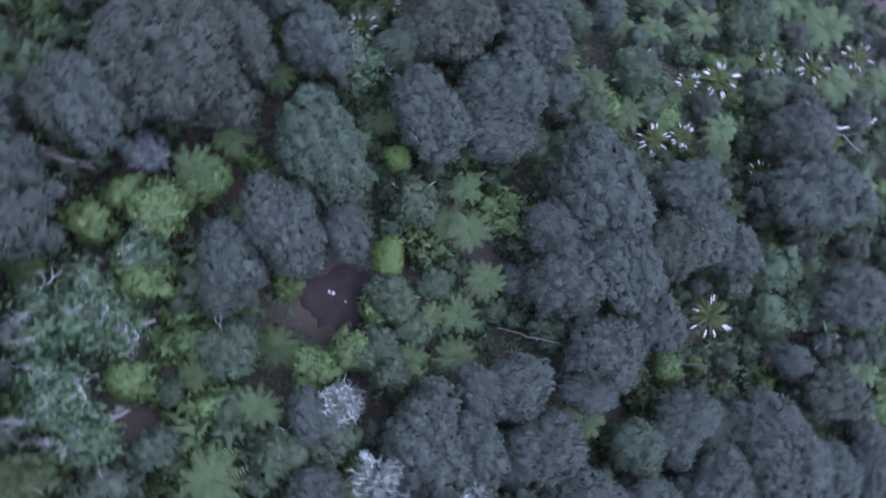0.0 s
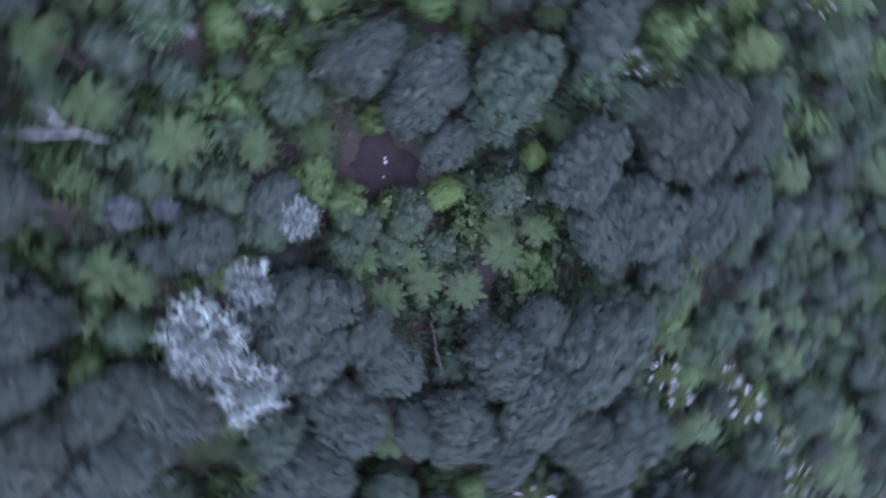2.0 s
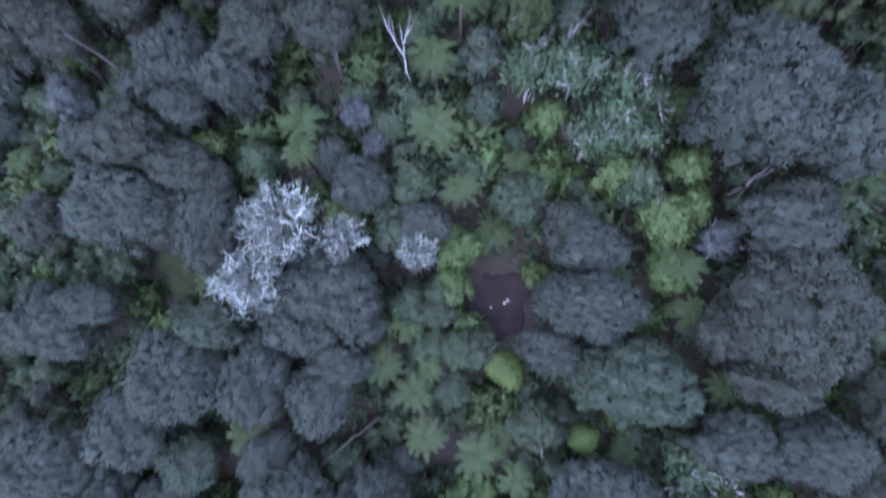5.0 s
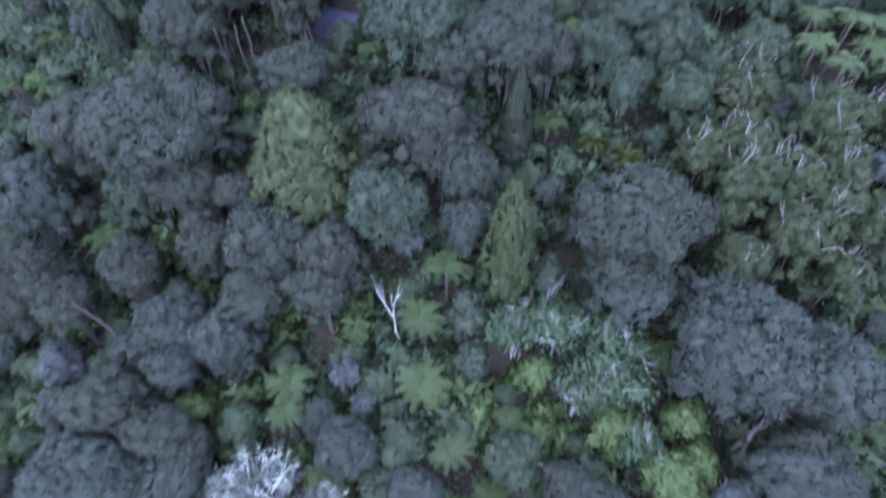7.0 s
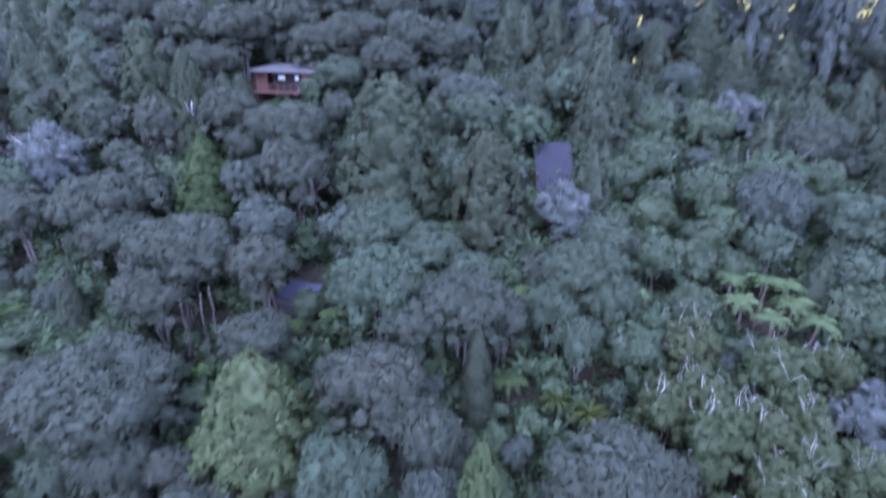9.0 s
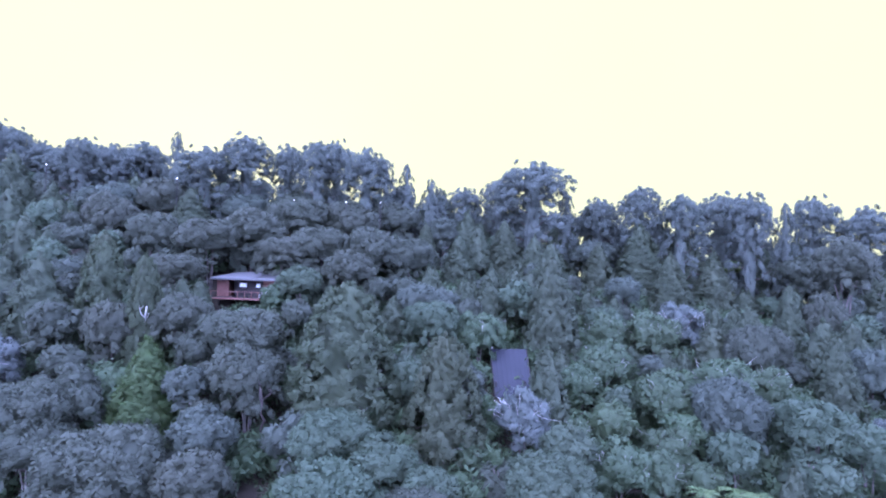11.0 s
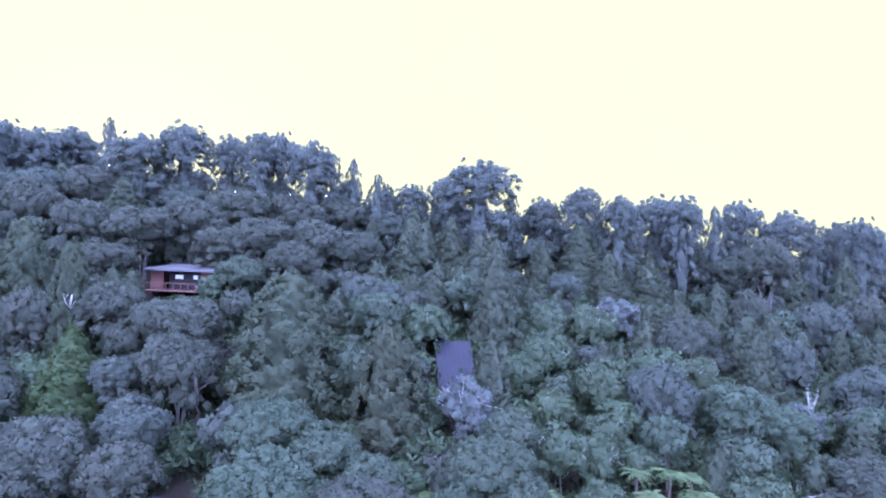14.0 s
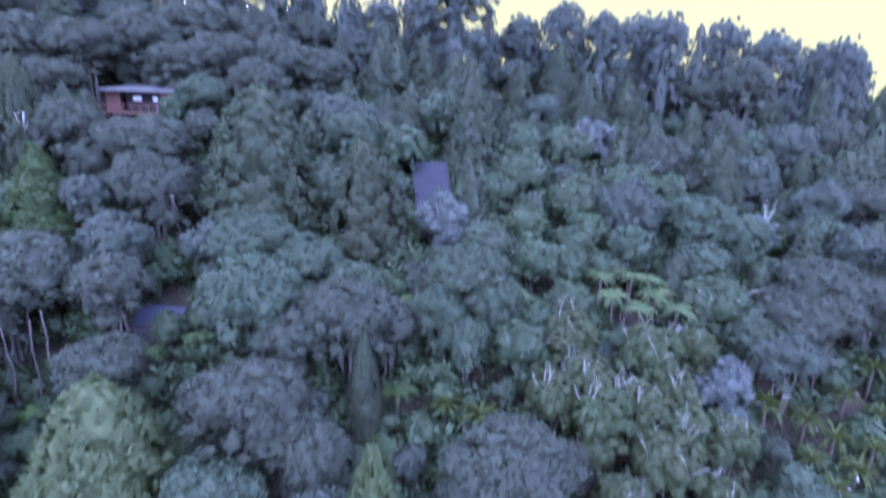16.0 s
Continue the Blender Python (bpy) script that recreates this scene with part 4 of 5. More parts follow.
domes("kanuka_brown", [
    (-44.3, 78.2, 11.1, 4.9, 4.5, 3.0, 0), (-39.9, 82.5, 11.2, 5.1, 4.7, 3.2, 0), (-35.8, 91.7, 11.2, 5.7, 5.3, 3.5, 0),
    (-27.1, 94.9, 11.2, 5.9, 5.4, 3.7, 0), (-27.3, 78.3, 11.1, 4.9, 4.5, 3.0, 0), (-20.3, 79.5, 11.2, 4.9, 4.5, 3.1, 0),
    (-31.8, 75.7, 9.9, 3.9, 3.6, 2.4, 0), (-20.2, 100.1, 11.2, 5.2, 4.8, 3.2, 0), (-14.9, 82.2, 10.3, 4.2, 3.9, 3.0, 0),
    (-21.8, 73.7, 9.7, 3.8, 3.5, 2.4, 0), (-53.6, 78.7, 10.1, 4.1, 3.7, 3.3, 0), (-64.6, 84.4, 10.5, 4.4, 4.0, 3.9, 0),
    (-62.8, 94.9, 11.2, 4.9, 4.5, 3.9, 0), (44.3, 81.8, 9.2, 3.4, 3.1, 3.5, 0),
])
domes("kanuka_brown", [
    (28.6, 67.4, 9.3, 3.4, 3.2, 3.1, 0), (49.2, 86.0, 16.4, 4.4, 4.1, 3.5, 0), (65.6, 86.6, 10.5, 4.4, 4.1, 4.4, 0),
    (33.8, 43.9, 9.9, 3.9, 3.6, 2.4, -3), (30.7, 41.3, 9.7, 3.7, 3.4, 2.3, -3), (38.4, 43.9, 8.1, 2.5, 2.3, 2.6, -3),
    (-40.1, 100.9, 11.0, 5.4, 4.9, 3.3, 136), (49.8, 98.2, 11.0, 5.2, 4.7, 3.2, 43), (55.9, 102.0, 10.4, 4.9, 4.4, 3.0, 88),
    (70.1, 109.0, 9.9, 4.5, 4.0, 2.8, 74), (79.4, 104.9, 11.0, 5.3, 4.8, 3.3, 58), (50.6, 60.2, 8.7, 3.9, 3.5, 2.4, 72),
])
domes("kanuka_green", [
    (-20.8, 1.1, 8.1, 2.5, 1.6, 1.4, 7), (-20.5, -9.1, 8.2, 2.6, 2.3, 1.9, 7), (9.6, 5.5, 10.2, 4.1, 3.0, 2.6, 7),
    (17.8, -15.9, 8.7, 2.9, 2.0, 1.7, 7), (25.5, -10.0, 7.4, 1.9, 1.7, 1.4, 7), (16.4, -2.0, 7.2, 1.7, 2.2, 1.5, 7),
    (-33.9, 26.6, 7.9, 2.3, 2.2, 2.5, 16), (-13.4, 28.2, 8.9, 3.1, 2.9, 2.5, 16), (-15.0, 45.2, 9.3, 3.4, 3.2, 2.1, 11),
    (-13.5, 39.5, 10.1, 4.1, 3.8, 2.6, 11), (-10.7, 44.0, 8.6, 2.9, 2.7, 1.9, 11), (-6.7, 42.9, 7.9, 2.4, 2.2, 1.6, 11),
    (2.8, 43.9, 9.1, 3.3, 3.0, 2.1, 11), (0.4, 41.6, 7.9, 2.3, 2.1, 2.1, 11),
])
domes("kanuka_green", [
    (4.8, 42.6, 7.8, 2.3, 2.1, 2.2, 11), (2.3, 39.3, 7.3, 1.8, 1.7, 1.7, 11), (-9.0, 63.7, 9.1, 3.3, 3.0, 2.5, 0),
    (26.4, 52.1, 9.0, 3.2, 2.9, 2.1, 0), (29.8, 50.8, 8.2, 2.6, 2.4, 1.6, 0), (-26.7, 68.8, 8.7, 3.0, 2.7, 2.0, 0),
    (26.4, 40.7, 7.9, 2.3, 2.1, 2.2, -3),
])
domes("kanuka_grey", [
    (-28.8, 7.4, 10.2, 4.1, 2.8, 2.4, 7), (-23.3, 8.7, 7.7, 2.6, 3.9, 2.2, 7), (-12.3, 6.1, 9.6, 3.6, 3.1, 2.6, 7),
    (-14.2, 2.9, 8.6, 2.9, 2.0, 1.8, 7), (-10.2, 4.6, 7.5, 2.0, 2.0, 1.7, 7), (-11.7, -1.4, 8.2, 2.6, 3.2, 2.2, 7),
    (-10.9, 1.3, 8.1, 2.5, 1.7, 1.5, 7), (-16.7, -1.5, 8.5, 2.8, 3.4, 2.3, 7), (-22.5, -3.1, 9.8, 3.8, 3.4, 2.8, 7),
    (-31.1, 0.2, 8.2, 2.6, 1.7, 1.5, 7), (-33.7, -2.3, 9.4, 3.5, 2.6, 2.2, 7), (-26.0, -8.3, 9.0, 3.2, 2.8, 2.3, 7),
    (-31.7, -12.4, 10.0, 4.0, 3.1, 2.6, 7), (-21.8, -12.5, 8.0, 2.4, 2.4, 2.0, 7),
])
domes("kanuka_grey", [
    (-27.3, -14.3, 8.7, 2.9, 2.9, 2.4, 7), (-30.9, -17.4, 8.7, 3.0, 2.5, 2.1, 7), (-36.7, -18.3, 9.4, 3.5, 3.0, 2.5, 7),
    (-34.3, -22.4, 10.1, 4.1, 3.1, 2.6, 7), (-25.9, -21.3, 11.2, 5.0, 3.3, 2.9, 7), (-12.2, -9.3, 9.5, 3.6, 3.4, 2.8, 7),
    (-5.5, -8.5, 9.0, 3.2, 3.6, 2.6, 7), (-11.3, -14.6, 9.2, 3.4, 2.2, 1.9, 7), (-5.9, -13.4, 10.2, 4.2, 2.8, 2.4, 7),
    (-1.3, -9.0, 8.4, 2.8, 2.3, 1.9, 7), (0.2, -13.9, 11.2, 5.0, 3.7, 3.1, 7), (10.9, -8.7, 9.6, 3.7, 3.7, 3.0, 7),
    (14.9, -13.2, 9.4, 3.6, 3.1, 2.6, 7), (9.6, -13.9, 7.4, 2.0, 1.7, 1.4, 7),
])
domes("kanuka_grey", [
    (10.2, -2.5, 9.4, 3.6, 2.5, 2.2, 7), (5.3, 9.3, 9.7, 3.8, 2.5, 2.2, 7), (4.0, 6.1, 7.9, 2.3, 1.6, 1.4, 7),
    (4.4, 13.0, 8.1, 2.5, 1.8, 1.5, 7), (17.5, 3.4, 9.0, 3.2, 2.1, 1.9, 7), (22.6, 4.4, 9.4, 3.5, 2.4, 2.1, 7),
    (15.6, 16.8, 8.7, 2.9, 1.9, 1.7, 7), (-12.0, 13.1, 7.7, 2.1, 1.8, 1.5, 7), (-41.9, 24.3, 8.8, 3.0, 2.8, 3.0, 16),
    (-7.2, 28.3, 7.2, 1.8, 1.6, 1.8, 16), (4.7, 25.9, 8.2, 2.6, 2.4, 1.8, 16), (11.9, 23.6, 10.7, 4.5, 4.2, 3.8, 16),
    (17.1, 22.8, 8.9, 3.1, 2.9, 2.8, 16), (-27.3, 18.6, 8.4, 2.8, 2.5, 2.9, 16),
])
domes("kanuka_grey", [
    (-22.9, 18.2, 8.1, 2.5, 2.3, 2.5, 16), (-26.3, 15.6, 7.6, 2.1, 1.9, 1.7, 16), (-7.2, 11.8, 7.4, 1.9, 1.5, 1.3, 16),
    (7.3, -7.0, 8.8, 3.1, 2.0, 1.8, -110), (4.0, -14.7, 8.6, 2.8, 1.9, 1.7, -110), (-14.6, -7.0, 8.1, 2.5, 1.8, 1.5, -110),
    (-2.2, -23.0, 9.1, 3.3, 2.5, 2.1, -110), (-6.3, -22.3, 9.4, 3.5, 3.0, 2.5, -110), (-9.6, -25.6, 8.3, 2.6, 2.4, 2.0, -110),
    (-1.5, -38.0, 9.6, 3.7, 3.4, 2.8, -110), (-7.3, -37.0, 11.2, 5.3, 4.2, 3.6, -110), (-18.7, -37.3, 10.6, 4.5, 2.9, 2.6, -110),
    (-15.4, 4.4, 8.0, 2.4, 2.0, 1.7, -110), (-13.9, 8.0, 7.4, 1.9, 1.5, 1.3, -110),
])
domes("kanuka_grey", [
    (-26.3, -16.0, 8.3, 2.7, 2.4, 2.0, -110), (-29.2, -22.5, 9.8, 3.8, 4.1, 3.2, -110), (-32.6, -27.1, 8.4, 2.7, 3.2, 2.3, -110),
    (-34.4, -32.4, 8.5, 2.8, 3.9, 2.4, -110), (-21.6, -28.0, 7.4, 1.9, 1.6, 1.4, -110), (-20.6, -15.0, 8.6, 2.9, 2.2, 1.8, -110),
    (-26.1, 45.0, 8.5, 2.8, 2.6, 1.9, 11), (19.9, 54.0, 9.4, 3.5, 3.2, 3.2, 11), (-11.1, 68.9, 8.7, 3.0, 2.7, 2.1, 0),
    (44.3, 59.5, 8.8, 3.0, 2.8, 2.4, 0), (52.9, 79.8, 10.1, 4.1, 3.8, 3.9, 0), (40.2, 66.3, 8.4, 2.7, 2.5, 2.7, 0),
    (-30.3, 49.7, 7.6, 2.1, 2.0, 1.5, 0), (27.8, 38.6, 8.3, 2.7, 2.4, 1.8, -3),
])
domes("kanuka_grey", [
    (-48.4, 98.5, 10.1, 4.6, 4.1, 2.9, 9), (-11.5, 99.5, 9.3, 4.2, 3.8, 2.6, 114), (-70.0, 108.0, 11.0, 5.7, 5.1, 3.5, 110),
    (-69.8, 90.2, 10.3, 4.8, 4.3, 3.0, 117), (15.3, 98.9, 9.2, 4.1, 3.7, 2.5, 26), (17.3, 84.5, 7.4, 3.0, 2.7, 1.9, 100),
])
grove("lichen", [
    (-16.4, 8.9, 9.9, 2.8), (-18.0, 4.8, 9.5, 2.5), (-12.1, 9.4, 8.2, 1.6), (-6.8, 9.7, 8.0, 1.4),
])
grove("lilac", [
    (12.7, 15.8, 5.9, 1.6), (-13.7, 18.0, 5.3, 1.2), (-12.0, 16.4, 5.0, 1.0), (-11.4, 27.1, 5.6, 1.4), (-36.2, 14.4, 6.2, 1.8),
    (21.4, 36.7, 7.1, 2.4), (-53.0, 50.4, 9.6, 4.1), (22.1, 75.4, 8.4, 3.2), (35.5, 56.3, 6.6, 2.0), (0.9, 51.7, 7.8, 2.9),
    (23.5, 38.6, 5.9, 1.6),
])
grove("lime", [
    (1.2, 4.2, 5.2, 1.4), (8.1, 1.0, 5.0, 1.2),
])
grove("narrow", [
    (-3.8, 26.7, 12.7, 2.6),
])
grove("old_cone", [
    (-16.2, 53.8, 15.2, 6.1), (-6.2, 50.9, 12.2, 4.2), (-50.6, 64.4, 12.4, 3.2), (-39.9, 57.1, 13.5, 2.6),
])
grove("rimu", [
    (-5.2, 36.4, 9.3, 1.7), (-40.7, 37.4, 8.3, 1.8), (5.1, 68.5, 13.9, 4.2), (22.5, 95.8, 13.1, 5.4), (30.6, 99.4, 13.6, 4.9),
    (32.5, 90.7, 9.9, 4.5), (35.1, 63.9, 10.4, 3.2), (37.6, 78.5, 10.6, 2.9), (50.1, 71.5, 8.9, 2.6), (14.9, 92.1, 10.4, 3.8),
    (28.3, 65.2, 7.4, 2.0), (24.7, 86.8, 10.8, 4.3), (-7.6, 86.7, 9.8, 3.6), (-14.2, 67.1, 7.6, 3.3), (9.4, 103.9, 9.5, 4.3),
    (-0.4, 94.6, 10.8, 4.1), (59.9, 95.6, 10.8, 3.9), (66.0, 92.0, 15.2, 3.8), (-14.0, 94.3, 9.7, 2.9),
])
grove("rosette", [
    (21.2, -2.8, 3.5, 1.2), (7.0, -33.1, 3.5, 2.1), (7.6, -29.2, 3.5, 1.4), (3.3, -22.9, 3.5, 1.8), (2.7, -26.3, 3.5, 1.4),
    (19.5, -0.0, 3.5, 1.4), (7.1, -40.6, 3.5, 1.5), (5.1, -46.1, 3.5, 1.9), (4.7, -53.3, 3.5, 2.0), (-3.7, -34.3, 3.5, 1.5),
    (-14.7, -22.0, 3.5, 2.5), (0.8, 36.4, 3.5, 1.5), (3.2, 35.5, 3.5, 1.9), (25.9, 37.4, 3.5, 1.8), (28.4, 36.3, 3.5, 1.5),
    (29.8, 35.0, 3.5, 1.7), (32.1, 40.8, 3.5, 1.4), (36.6, 40.2, 3.5, 1.6), (32.7, 38.0, 3.5, 1.3), (32.2, 34.1, 3.5, 1.4),
])
grove("rosette", [
    (27.1, 33.5, 3.5, 1.4), (29.9, 32.7, 3.5, 1.6), (28.9, 39.4, 3.5, 1.4), (27.5, 31.6, 3.5, 1.4), (34.4, 36.5, 3.5, 1.3),
])
grove("sparse", [
    (11.3, 33.4, 8.2, 2.8), (14.6, 34.2, 7.7, 2.5), (14.8, 30.9, 8.2, 2.8), (17.8, 29.5, 6.8, 1.8), (11.5, 29.0, 7.3, 2.2),
    (10.2, 31.8, 6.4, 1.5), (8.3, 34.8, 7.6, 2.4), (11.0, 35.8, 7.6, 2.4), (16.1, 38.0, 8.2, 2.8), (17.3, 35.5, 7.5, 2.3),
    (10.4, 39.0, 7.8, 2.5), (20.3, 39.3, 7.2, 2.0), (17.0, 33.3, 7.5, 2.3), (20.1, 32.9, 7.5, 2.3),
])
grove("teal", [
    (-0.8, 15.5, 6.3, 2.2), (-6.9, 6.9, 5.8, 1.8), (-8.6, 11.9, 6.9, 2.6), (-2.1, 1.9, 5.3, 1.5), (4.6, 1.0, 6.5, 2.3),
    (-1.1, 5.2, 5.5, 1.7), (-4.8, 7.1, 5.4, 1.6), (10.0, -23.1, 7.0, 2.7), (4.0, -37.7, 6.5, 2.4), (11.3, -39.2, 7.5, 3.0),
    (9.1, 47.9, 7.3, 2.9), (13.7, 51.1, 6.7, 2.5), (15.8, 48.7, 5.9, 1.9), (11.5, 43.6, 6.4, 2.3), (8.1, 42.2, 5.7, 1.8),
    (7.0, 39.6, 6.9, 2.6), (15.2, 56.5, 8.1, 3.4), (27.1, 61.7, 7.1, 2.7), (-3.5, 65.4, 8.0, 3.3), (11.9, 70.4, 7.3, 2.9),
])
grove("teal", [
    (17.9, 71.3, 8.5, 3.6), (10.3, 62.0, 7.7, 3.2), (21.3, 59.3, 8.4, 3.6), (7.5, 59.6, 6.6, 2.4), (12.2, 48.2, 6.6, 2.4),
    (-30.2, 68.8, 6.2, 2.1), (24.7, 44.3, 7.8, 3.2),
])
grove("tree_fern", [
    (-8.0, 2.1, 4.7, 1.7), (-5.1, 0.5, 4.7, 1.7), (-3.5, -2.4, 4.7, 1.7), (-6.4, 5.3, 4.7, 1.4), (-5.0, 14.8, 4.7, 1.5),
    (-3.8, 2.6, 4.7, 1.1), (1.2, -2.7, 4.7, 1.9), (4.3, -3.3, 4.7, 1.4), (11.2, 13.6, 4.7, 1.8), (12.5, 10.9, 4.7, 1.6),
    (-17.0, 14.8, 4.7, 1.5), (16.0, 7.0, 4.7, 1.4), (-17.2, 16.4, 4.7, 1.7), (-9.2, 22.0, 4.7, 1.8), (-8.2, 18.3, 4.7, 2.0),
    (-8.1, 25.5, 4.7, 1.8), (13.1, -32.9, 4.7, 2.0), (2.4, -47.6, 4.7, 2.5), (2.0, -29.9, 4.7, 2.0), (8.8, -48.9, 4.7, 2.9),
])
grove("tree_fern", [
    (-16.5, -5.6, 4.7, 2.1), (17.4, 46.2, 5.2, 1.8), (15.3, 43.8, 5.2, 1.6), (19.1, 44.3, 5.2, 1.8), (20.1, 43.0, 5.2, 1.7),
    (17.2, 42.5, 5.2, 1.5), (6.7, 43.3, 5.2, 1.4), (14.7, 45.7, 5.2, 1.4), (19.3, 45.7, 5.2, 1.6),
])
grove("rimu", [
    (-28.2, 64.1, 5.8, 2.2), (47.1, 105.7, 10.2, 4.8), (29.9, 72.5, 8.7, 3.8), (-55.8, 92.0, 10.9, 5.2), (-58.8, 102.0, 11.0, 5.4),
    (74.8, 106.1, 10.7, 5.1), (25.1, 105.0, 11.8, 4.3), (34.6, 111.0, 10.2, 3.5), (39.9, 82.7, 10.0, 2.5),
])
grove("lime", [
    (42.6, 108.0, 7.0, 2.2),
])
grove("broad", [
    (-18.2, -32.5, 5.7, 2.2),
])
grove("bright", [
    (18.1, 75.4, 5.7, 2.2),
])
grove("rosette", [
    (36.4, -8.6, 2.6, 1.8),
])
grove("teal", [
    (27.6, 57.7, 5.8, 2.3), (-32.2, 64.7, 5.0, 1.8),
])
grove("old_cone", [
    (-47.3, 60.5, 13.0, 3.6),
])
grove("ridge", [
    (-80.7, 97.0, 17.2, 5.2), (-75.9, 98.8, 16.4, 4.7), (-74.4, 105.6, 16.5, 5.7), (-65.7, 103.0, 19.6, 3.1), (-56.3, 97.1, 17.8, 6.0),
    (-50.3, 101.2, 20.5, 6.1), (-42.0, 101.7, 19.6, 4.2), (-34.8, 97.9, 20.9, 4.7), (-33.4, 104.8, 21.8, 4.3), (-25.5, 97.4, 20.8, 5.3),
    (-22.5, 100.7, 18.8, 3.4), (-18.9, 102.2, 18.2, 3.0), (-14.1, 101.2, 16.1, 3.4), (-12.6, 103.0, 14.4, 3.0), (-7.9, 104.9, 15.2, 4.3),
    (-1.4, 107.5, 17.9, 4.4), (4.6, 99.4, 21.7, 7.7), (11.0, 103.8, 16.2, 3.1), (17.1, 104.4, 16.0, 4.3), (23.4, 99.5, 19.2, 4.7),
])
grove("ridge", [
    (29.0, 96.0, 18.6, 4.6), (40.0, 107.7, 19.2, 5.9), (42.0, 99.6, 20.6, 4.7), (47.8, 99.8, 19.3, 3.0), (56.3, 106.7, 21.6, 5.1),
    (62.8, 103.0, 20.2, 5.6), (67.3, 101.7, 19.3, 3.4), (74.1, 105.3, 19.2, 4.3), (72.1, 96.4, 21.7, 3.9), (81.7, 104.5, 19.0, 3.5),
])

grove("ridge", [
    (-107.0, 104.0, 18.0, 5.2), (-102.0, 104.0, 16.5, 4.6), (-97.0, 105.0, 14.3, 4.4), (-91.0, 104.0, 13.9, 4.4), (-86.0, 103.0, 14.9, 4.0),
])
domes("kanuka_brown", [
    (-41.0, 82.0, 7.6, 3.2, 2.8, 2.9, 10), (-36.0, 82.4, 7.9, 3.2, 2.8, 3.0, 40), (-31.0, 81.5, 7.5, 3.0, 2.8, 2.8, 70),
])

# ---- open places and other spots ----
PIT = (-0.3, 9.2, 2.9)
MOSSY = (-27.1, 4.6, 2.6)
CLEARINGS = [(-0.5, 9.2, 3.3), (-27.1, 4.6, 2.6), (13.1, -20.5, 2.4), (14.5, 2.2, 1.6), (3.5, -8.4, 2.4), (-15.4, -22.4, 3.4), (-23.5, -23.6, 2.2), (-2.2, 15.0, 1.6), (-28.4, -33.0, 2.0), (-17.8, 23.0, 1.8), (-0.3, 29.8, 1.5), (-37.0, 76.0, 6.5), (-36.0, 70.0, 4.5), (-35.0, 66.0, 3.5), (-0.1, 64.0, 4.2), (0.7, 59.5, 3.8), (-22.5, 43.0, 2.6)]
CABIN = (-36.10, 76.00, 44.90, -8.0)
STEEP = (-0.10, 64.00, 34.80, 11.0)
SHED = (-22.50, 43.00, 27.40, -15.0)
FAR_HOUSES = [(-58.2, 108.0, 55.9, 4.7), (-86.0, 108.0, 59.1, 0.6), (-11.2, 106.8, 50.8, 11.7)]
LAMPS = [(-84.0, 92.0, 11.8), (-57.3, 90.0, 12.4), (-36.2, 90.0, 10.7), (-27.1, 90.0, 11.9), (-21.2, 90.0, 13.0)]
TRUNKS = [
    (-2.9, -54.9, 2.5, -2.3, -40.3, 6.0, 0.12, 1),
    (-28.9, -46.5, 1.5, -20.8, -32.4, 3.0, 0.13, 1),
    (-23.9, -28.3, 1.0, -18.2, -17.9, 2.5, 0.13, 0),
    (-10.6, -6.6, 5.0, -6.9, -1.7, 6.0, 0.07, 0),
    (14.8, 22.3, 5.0, 12.2, 18.1, 7.0, 0.13, 0),
    (12.7, 19.1, 3.0, 14.7, 20.6, 8.0, 0.13, 0),
    (-31.8, 17.2, 3.0, -34.1, 17.0, 8.0, 0.13, 0),
    (-27.9, 36.8, 0.0, -27.8, 36.8, 8.0, 0.09, 0),
    (-29.3, 36.7, 0.0, -29.4, 36.3, 8.0, 0.09, 0),
    (-21.7, 38.5, 1.0, -21.7, 37.0, 8.0, 0.09, 0),
    (-26.5, 36.5, 2.0, -26.7, 36.4, 9.0, 0.09, 0),
    (-43.4, 62.2, 0.0, -40.3, 57.5, 7.0, 0.12, 1),
    (-23.7, 51.5, 0.0, -22.4, 47.9, 8.0, 0.13, 0),
    (-41.0, 58.5, 2.0, -38.2, 54.9, 9.0, 0.16, 1),
    (-58.8, 111.0, 0.0, -57.5, 108.0, 6.0, 0.15, 0),
    (-53.6, 111.0, 0.0, -54.4, 111.0, 6.0, 0.13, 0),
    (-56.6, 71.6, 2.0, -51.3, 65.2, 6.5, 0.06, 1),
    (-62.8, 111.0, 2.0, -53.6, 94.9, 6.5, 0.06, 1),
    (-55.1, 103.1, 2.0, -48.2, 90.6, 6.5, 0.06, 1),
    (-34.0, 72.3, 2.0, -30.4, 64.9, 6.5, 0.06, 1),
    (-33.5, 73.2, 2.0, -29.9, 65.7, 6.5, 0.06, 1),
    (-56.1, 111.0, 2.0, -54.4, 108.0, 6.5, 0.06, 1),
    (-43.6, 98.1, 2.0, -37.6, 84.9, 6.5, 0.06, 1),
    (-16.2, 97.8, 2.0, -14.0, 84.8, 6.5, 0.06, 1),
    (-11.3, 105.0, 2.0, -9.6, 89.3, 6.5, 0.06, 1),
    (-41.7, 69.5, 2.0, -36.8, 61.5, 6.5, 0.06, 1),
    (53.6, 103.6, 2.0, 53.6, 102.8, 6.5, 0.06, 1),
    (64.0, 112.9, 2.0, 64.0, 112.5, 6.5, 0.06, 1),
]

# ---- filling the forest between: younger trees where the canopy leaves room ----
TAKEN = np.array(PLANTED)


def room(x, y, r, others, slack=0.8):
    if not len(others):
        return True
    d = np.hypot(others[:, 0] - x, others[:, 1] - y)
    return bool((d > slack * (others[:, 2] + r)).all())


